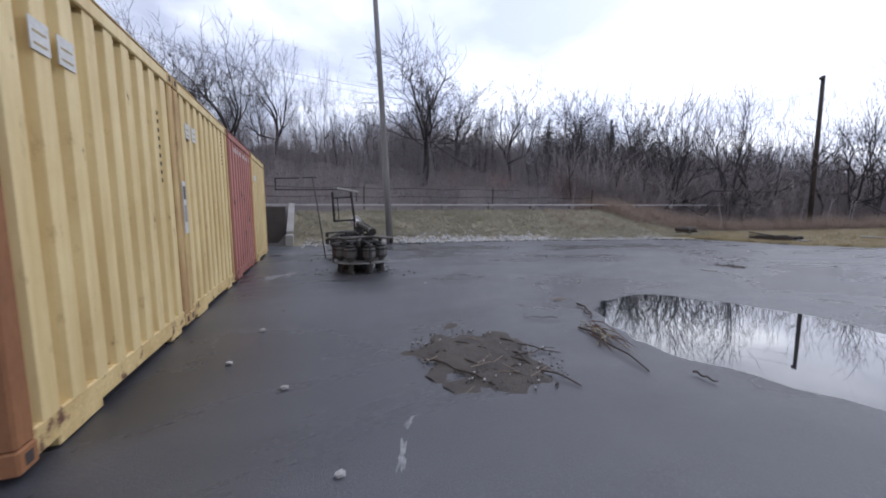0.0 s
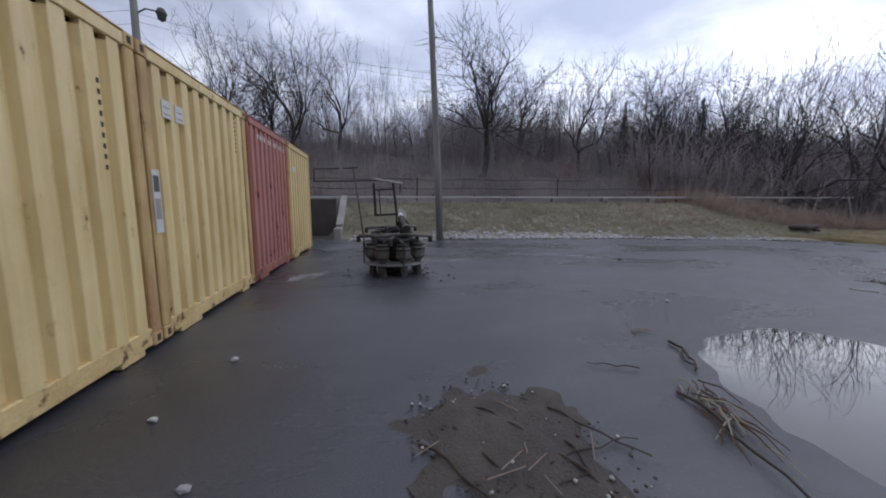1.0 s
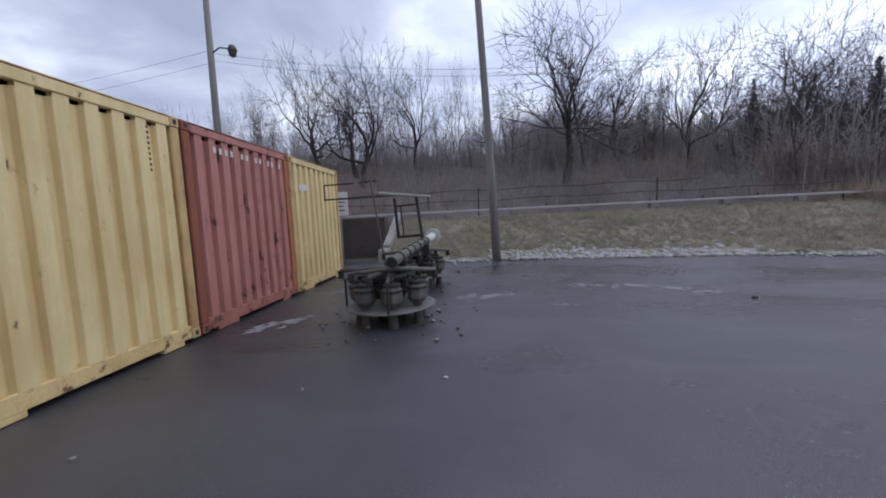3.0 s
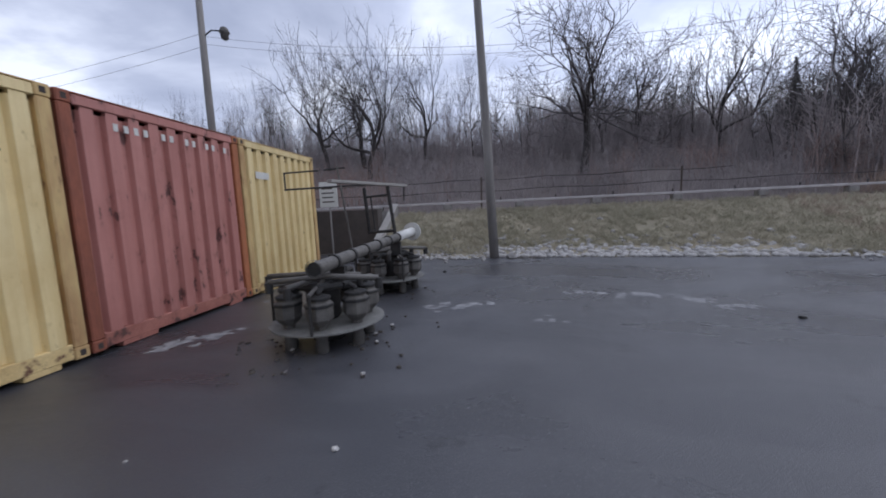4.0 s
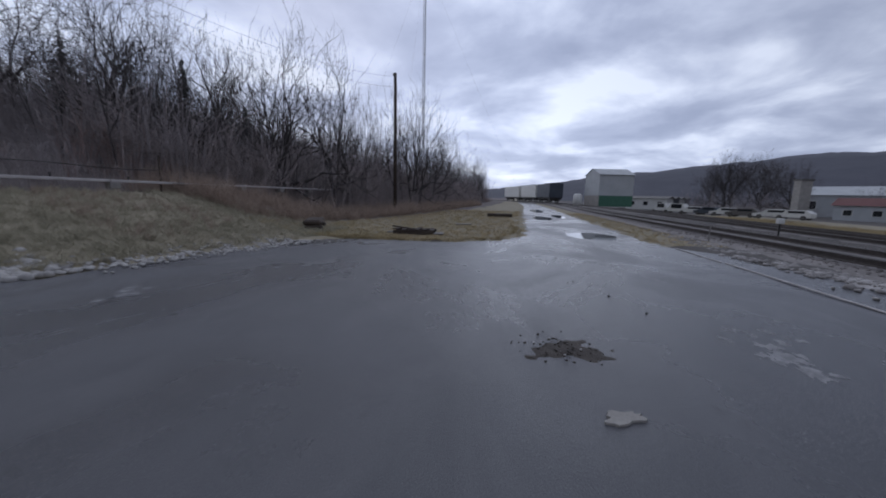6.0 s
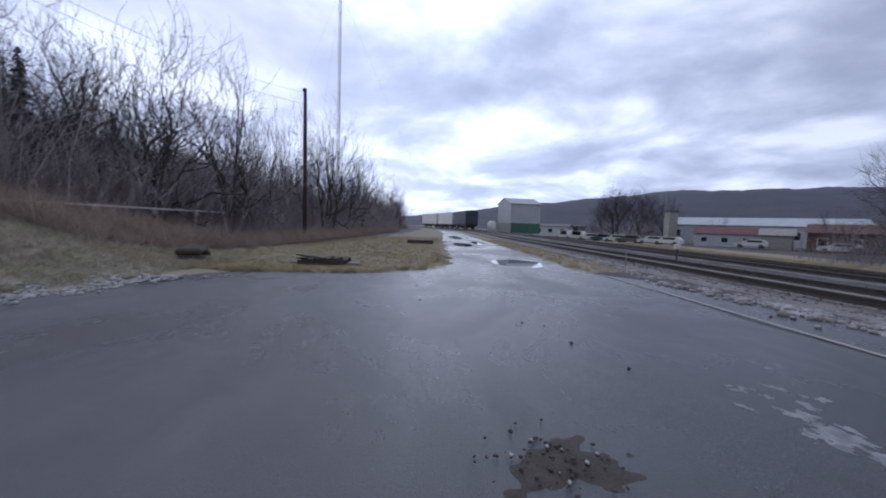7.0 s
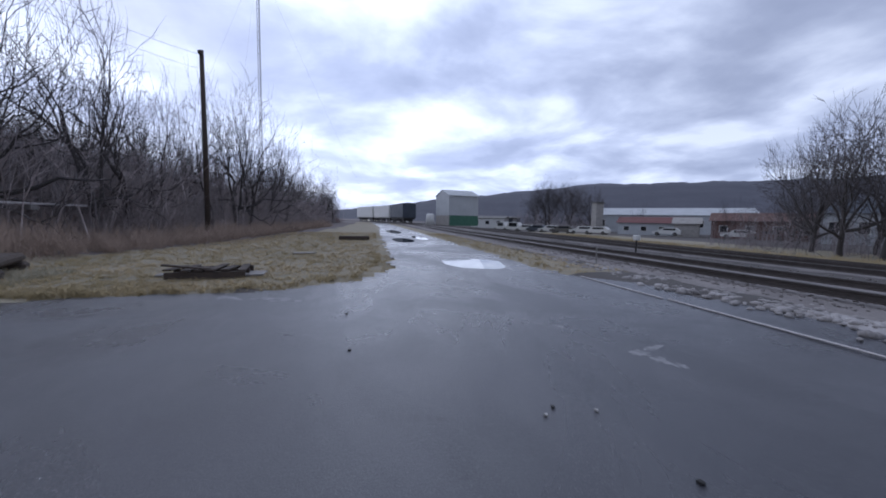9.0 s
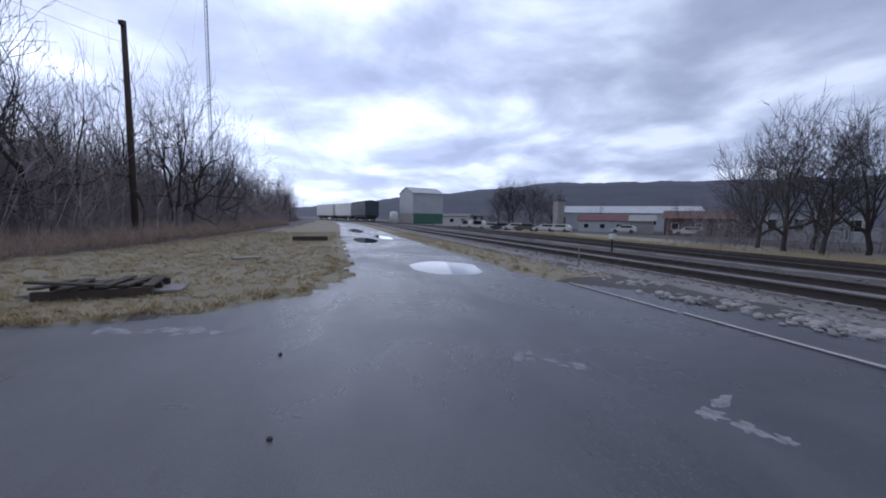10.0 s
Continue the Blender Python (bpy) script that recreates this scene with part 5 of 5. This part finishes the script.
part("pale_board", Geo().box((-0.1, 0.6, 0.0), (0.2, 0.95, 0.03)), M_WOODPOLE, pal, "pale weathered board")
tagged(part("timber_beam", Geo().box((-0.12, -0.8, 0), (0.12, 0.8, 0.22), pose(30.5, 2.1, 0.03, 0, 0, 4), bev=0.02), M_TIMBER), "dark railway timber lying on the grass", "timber beam")
tagged(part("scrap_board", Geo().box((-0.1, -0.35, 0), (0.1, 0.35, 0.05), pose(22.8, 3.4, 0.04, 0, 0, 15), bev=0.01), M_CONCRETE), "pale scrap board on the grass", "board")
cul = thing("culvert", pose(18.9, 8.05, -0.12, 0, 0, 25), "dark concrete culvert mouth at the bank's end", "culvert", kind="structure")
part("headwall", Geo().box((-0.9, 0.05, 0.32), (0.9, 0.65, 0.5), bev=0.06), M_TIMBER, cul)
for x in (-0.9, 0.55):
    part("cheek", Geo().box((x, 0.0, -0.2), (x + 0.35, 0.6, 0.318), bev=0.05), M_TIMBER, cul)
# a near-black sheet stands in for the shade inside the culvert
part("mouth", Geo().box((-0.548, 0.35, -0.2), (0.548, 0.4, 0.315)), M_DARKSTEEL, cul, "dark opening")

# ---------- far side: shed, wagons, buildings, cars, mast ----------
sh = thing("metal_shed", pose(80.3, -14.4, 0.3, 0, 0, 12), "tall grey-white metal shed with a green base", "shed")
part("wall_front", Geo().box((0.0, -6.4, 1.75), (0.2, 0.0, 5.7)), M_SHEDWHITE, sh)
part("wall_base", Geo().box((-0.02, -6.4, -0.3), (0.2, 0.0, 1.747)), M_GREEN, sh, "green painted lower wall")
gab = Geo().add([(0.0, 0, 1.75), (6.6, 0, 1.75), (6.6, 0, 5.7), (3.3, 0, 6.9), (0, 0, 5.7), (0, 0.15, 1.75), (6.6, 0.15, 1.75), (6.6, 0.15, 5.7), (3.3, 0.15, 6.9), (0, 0.15, 5.7)],
                [(0, 1, 2, 3, 4), (9, 8, 7, 6, 5), (0, 5, 6, 1), (1, 6, 7, 2), (2, 7, 8, 3), (3, 8, 9, 4), (4, 9, 5, 0)])
part("gable_wall", gab, M_SHEDWHITE, sh)
part("gable_base", Geo().box((0.0, 0.0, -0.3), (6.6, 0.15, 1.747)), M_CONCRETE, sh)
part("back_wall", Geo().box((6.4, -6.4, -0.3), (6.6, 0.0, 5.7)), M_SHEDWHITE, sh)
rf = Geo().add([(-0.3, 0.3, 5.65), (3.3, 0.3, 6.95), (6.9, 0.3, 5.65), (-0.3, -6.6, 5.65), (3.3, -6.6, 6.95), (6.9, -6.6, 5.65)], [(0, 1, 4, 3), (1, 2, 5, 4)])
part("roof", rf, M_SHEDWHITE, sh)
tagged(part("white_tank", Geo().lathe([(0.8, -0.2), (0.8, 2.0), (0.5, 2.3)], 16, pose(80.5, -10.6, 0)), M_WHITE, smooth=True), "small white upright tank beside the shed", "tank")


def wagon(m, mat, label):
    w = thing("railway_wagon", m, label, "railway wagon", "wagons on the siding")
    part("body", Geo().box((-6.6, -1.45, 1.15), (6.6, 1.45, 4.3), bev=0.12), mat, w)
    part("underframe", Geo().box((-6.6, -1.2, 0.85), (6.6, 1.2, 1.14)), M_DARKSTEEL, w)
    part("door", Geo().box((-1.3, -1.5, 1.3), (1.3, -1.452, 4.0)), M_STEEL if mat is M_WHITE else M_DARKSTEEL, w)
    part("roof_walk", Geo().box((-6.4, -0.4, 4.305), (6.4, 0.4, 4.4)), M_STEEL, w)
    for i in range(9):
        part("rib", Geo().box((-6.3 + i * 1.57, -1.5, 1.2), (-6.22 + i * 1.57, -1.452, 4.2)), mat, w)
    for x in (-4.6, 4.6):
        b = part("bogie", Geo().box((x - 1.1, -1.0, 0.5), (x + 1.1, 1.0, 0.84)), M_DARKSTEEL, w)
        for dx in (-0.85, 0.85):
            for y in (-0.72, 0.72):
                part("wheel", Geo().lathe([(0.2, -0.06), (0.44, -0.05), (0.44, 0.05), (0.2, 0.06)], 18, pose(x + dx, y, 0.45, 90)), M_DARKSTEEL, b)
    return w


wagon(pose(94, -6.4, 0.25, 0, 0, 8), M_BLUEGREY, "dark blue-grey boxcar on the curved siding")
wagon(pose(108.5, -3.5, 0.25, 0, 0, 15), M_WHITE, "white refrigerated boxcar on the curved siding")
wagon(pose(122, 1.0, 0.25, 0, 0, 20), M_WHITE, "white refrigerated boxcar on the curved siding")


def house(name, x, y, turn, w, d, h, rise, wall, roof, label, windows=0, z=-1.4):
    b = thing(name, pose(x, y, z, 0, 0, turn), label, "building", "buildings beyond the yard")
    part("wall", Geo().box((-w / 2, -d / 2, 0), (w / 2, d / 2, h)), wall, b)
    r = Geo().add([(-w / 2 - 0.4, -d / 2 - 0.4, h), (w / 2 + 0.4, -d / 2 - 0.4, h), (w / 2 + 0.4, d / 2 + 0.4, h), (-w / 2 - 0.4, d / 2 + 0.4, h), (-w / 2 - 0.4, 0, h + rise), (w / 2 + 0.4, 0, h + rise)],
                  [(0, 1, 5, 4), (2, 3, 4, 5), (0, 4, 3), (1, 2, 5), (0, 3, 2, 1)])
    part("roof", r, roof, b)
    for i in range(windows):
        wx = -w / 2 + (i + 0.5) * w / windows
        win = part("window", Geo().box((wx - 0.6, d / 2 + 0.002, h * 0.35), (wx + 0.6, d / 2 + 0.06, h * 0.75)), M_WHITE, b)
        part("pane", Geo().box((wx - 0.5, d / 2 + 0.061, h * 0.38), (wx + 0.5, d / 2 + 0.07, h * 0.72)), M_GLASS, win)
    return b


# turned so that the long side with windows looks back over the yard
house("warehouse", 92, -76, 48, 34, 16, 4.6, 2.0, M_SHEDWHITE, M_SHEDWHITE, "long pale warehouse with a grey-white roof", 8)
house("low_building", 76.5, -58, 42, 13, 6, 2.6, 1.3, M_SHEDWHITE, M_REDWALL, "low white building with a red roof", 4)
house("small_shed", 69.0, -58.5, 42, 4, 4, 2.6, 1.2, M_CONCRETE, M_CONCRETE, "small pale gabled shed", 0)
house("brown_building", 61, -66, 38, 14, 8, 3.2, 1.5, M_BROWN, M_BROWN, "low brown building behind the tracks", 4)
house("white_house", 47, -67, 32, 11, 8, 4.4, 2.0, M_SHEDWHITE, M_BLUEGREY, "white house behind bare trees", 4)
house("white_house", 33, -72, 25, 12, 8, 4.4, 2.0, M_SHEDWHITE, M_BROWN, "white house behind bare trees", 4)
tw = thing("silo_tower", pose(84, -49.5, -1.2), "narrow pale silo tower", "tower", "buildings beyond the yard")
part("shaft", Geo().box((-0.9, -0.9, 0), (0.9, 0.9, 6.6), bev=0.05), M_CONCRETE, tw)
part("cap", Geo().box((-1.05, -1.05, 6.602), (1.05, 1.05, 6.9)), M_STEEL, tw)
for i in range(4):
    house("roadside_store", 104 + i * 5.5, -31 - i * 3.5, 55, 9, 5, 2.6, 0.6, M_WHITE if i % 2 == 0 else M_BLUEGREY, M_STEEL, "low roadside store far along the yard", 3, -0.8)


def car(x, y, turn, mat, label, van=False):
    c = thing("parked_car", pose(x, y, -1.05, 0, 0, turn), label, "car", "cars parked beyond the tracks")
    top = 1.9 if van else 1.42
    body = Geo()
    side = ([(-2.2, 0.35), (2.2, 0.35), (2.25, 0.75), (1.2, 0.95), (0.5, top), (-1.6, top), (-2.2, 0.95)])
    n = len(side)
    body.add([(a, -0.85, b) for a, b in side] + [(a, 0.85, b) for a, b in side],
             [tuple(range(n)), tuple(range(2 * n - 1, n - 1, -1))] + [(i, n + i, n + (i + 1) % n, (i + 1) % n) for i in range(n)])
    part("body", body, mat, c)
    for yy in (-0.856, 0.852):
        part("side_window", Geo().box((-1.5, yy, 0.98), (0.45, yy + 0.004, top - 0.1)), M_GLASS, c)
    part("windscreen", Geo().add([(0.56, -0.75, top - 0.06), (0.56, 0.75, top - 0.06), (1.2, 0.75, 0.98), (1.2, -0.75, 0.98)], [(0, 3, 2, 1)]), M_GLASS, c)
    for wx in (-1.4, 1.4):
        for yy in (-0.8, 0.8):
            wl_ = part("wheel", Geo().lathe([(0.2, -0.1), (0.33, -0.09), (0.33, 0.09), (0.2, 0.1)], 16, pose(wx, yy, 0.33, 90)), M_DARKSTEEL, c)
            part("rim", Geo().lathe([(0.08, -0.105), (0.19, -0.104), (0.19, 0.104), (0.08, 0.105)], 12, pose(wx, yy, 0.33, 90)), M_STEEL, wl_)
    return c


for i, (x, y, tn, mt, vn) in enumerate(((86, -30, 40, M_WHITE, True), (83, -31.5, 60, M_WHITE, False), (80, -33, 30, M_BLUEGREY, False), (77.5, -34.5, 50, M_WHITE, False),
                                        (74.5, -35.5, 40, M_STEEL, False), (72, -38, 60, M_WHITE, False), (69.5, -39.5, 35, M_WHITE, False), (68, -53, 40, M_WHITE, False),
                                        (57, -56, 30, M_WHITE, False), (54, -57.5, 30, M_BROWN, False), (90, -29, 20, M_WHITE, True))):
    car(x, y, tn, mt, "white parked car" + " or van beyond the tracks" if mt is M_WHITE else "dark parked car beyond the tracks", vn)

mast = thing("radio_mast", pose(205, 52, 0), "very tall thin lattice radio mast with guy wires", "mast")
legs = [(0.7 * math.cos(a), 0.7 * math.sin(a)) for a in (0, 2.094, 4.189)]
for x, y in legs:
    part("leg", Geo().tube([(x, y, 0), (x, y, 130)], 0.1, 5), M_STEEL, mast)
lat = Geo()
for i in range(65):
    for j in range(3):
        (xa, ya), (xb, yb) = legs[j], legs[(j + 1) % 3]
        lat.tube([(xa, ya, i * 2), (xb, yb, i * 2 + 2)], 0.05, 3, False)
part("lattice", lat, M_STEEL, mast)
for i in range(3):
    a = i * 2.094 + 0.6
    for h in (60, 120):
        part("guy_wire", Geo().tube([(0, 0, h), (math.cos(a) * 55, math.sin(a) * 55, 0)], 0.018, 4), M_STEEL, mast)

# wooded ridge along the far side of the valley
RIDGE = [(60, 14), (80, 18), (88, 30), (98, 56), (107, 77), (114, 91), (123, 109), (135, 108), (141, 104), (155, 100), (175, 80), (200, 70), (230, 60)]
g = Geo()
steps = np.arange(60, 231, 0.5)
rings = ((430, 0.0), (600, 0.35), (780, 0.75), (950, 1.0), (1250, 0.9))
for az in steps:
    for rad, k in rings:
        h = 0.86 * lerp_table(RIDGE, az) * k * (1 + 0.05 * noise.noise(Vector((az * 0.35, rad * 0.01, 0)))) + (2.5 * noise.noise(Vector((az * 2.3, rad, 1))) if k > 0.2 else 0)
        g.v.append((10 + rad * math.sin(math.radians(az)), rad * math.cos(math.radians(az)), h - 2))
for i in range(len(steps) - 1):
    for j in range(len(rings) - 1):
        a = i * len(rings) + j
        g.f.append((a, a + 1, a + len(rings) + 1, a + len(rings)))
# the ridge's bluish haze comes from its material colour alone
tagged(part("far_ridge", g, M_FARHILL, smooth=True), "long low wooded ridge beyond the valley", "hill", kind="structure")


# ---------- cracks in the asphalt ----------
M_CRACK = material("open_crack", (0.02, 0.02, 0.021), (0.014, 0.014, 0.015), 0.9, 0.9, 5, 60, 0.2)
rc = random.Random(77)
for x, y, a, n in ((3.4, 6.3, 0.1, 22), (8.2, 6.2, -0.1, 20), (11.6, 5.0, 0.2, 18)):
    pts, w = [], []
    for i in range(n):
        a += rc.gauss(0, 0.22)
        x, y = x + math.cos(a) * 0.12, y + math.sin(a) * 0.12
        pts.append((x, y))
        w.append(0.0028 * (0.4 + rc.random()))
    g = Geo()
    for i, (px, py) in enumerate(pts):
        q, r = pts[max(0, i - 1)], pts[min(n - 1, i + 1)]
        d = Vector((r[0] - q[0], r[1] - q[1], 0)).normalized()
        z = asphalt_height(px, py) + 0.0045
        g.v += [(px - d.y * w[i], py + d.x * w[i], z), (px + d.y * w[i], py - d.x * w[i], z)]
    g.f = [(2 * i, 2 * i + 1, 2 * i + 3, 2 * i + 2) for i in range(n - 1)]
    tagged(part("crack", g, M_CRACK), "thin dark crack running through the asphalt", "crack", "cracks in the lot", "structure")
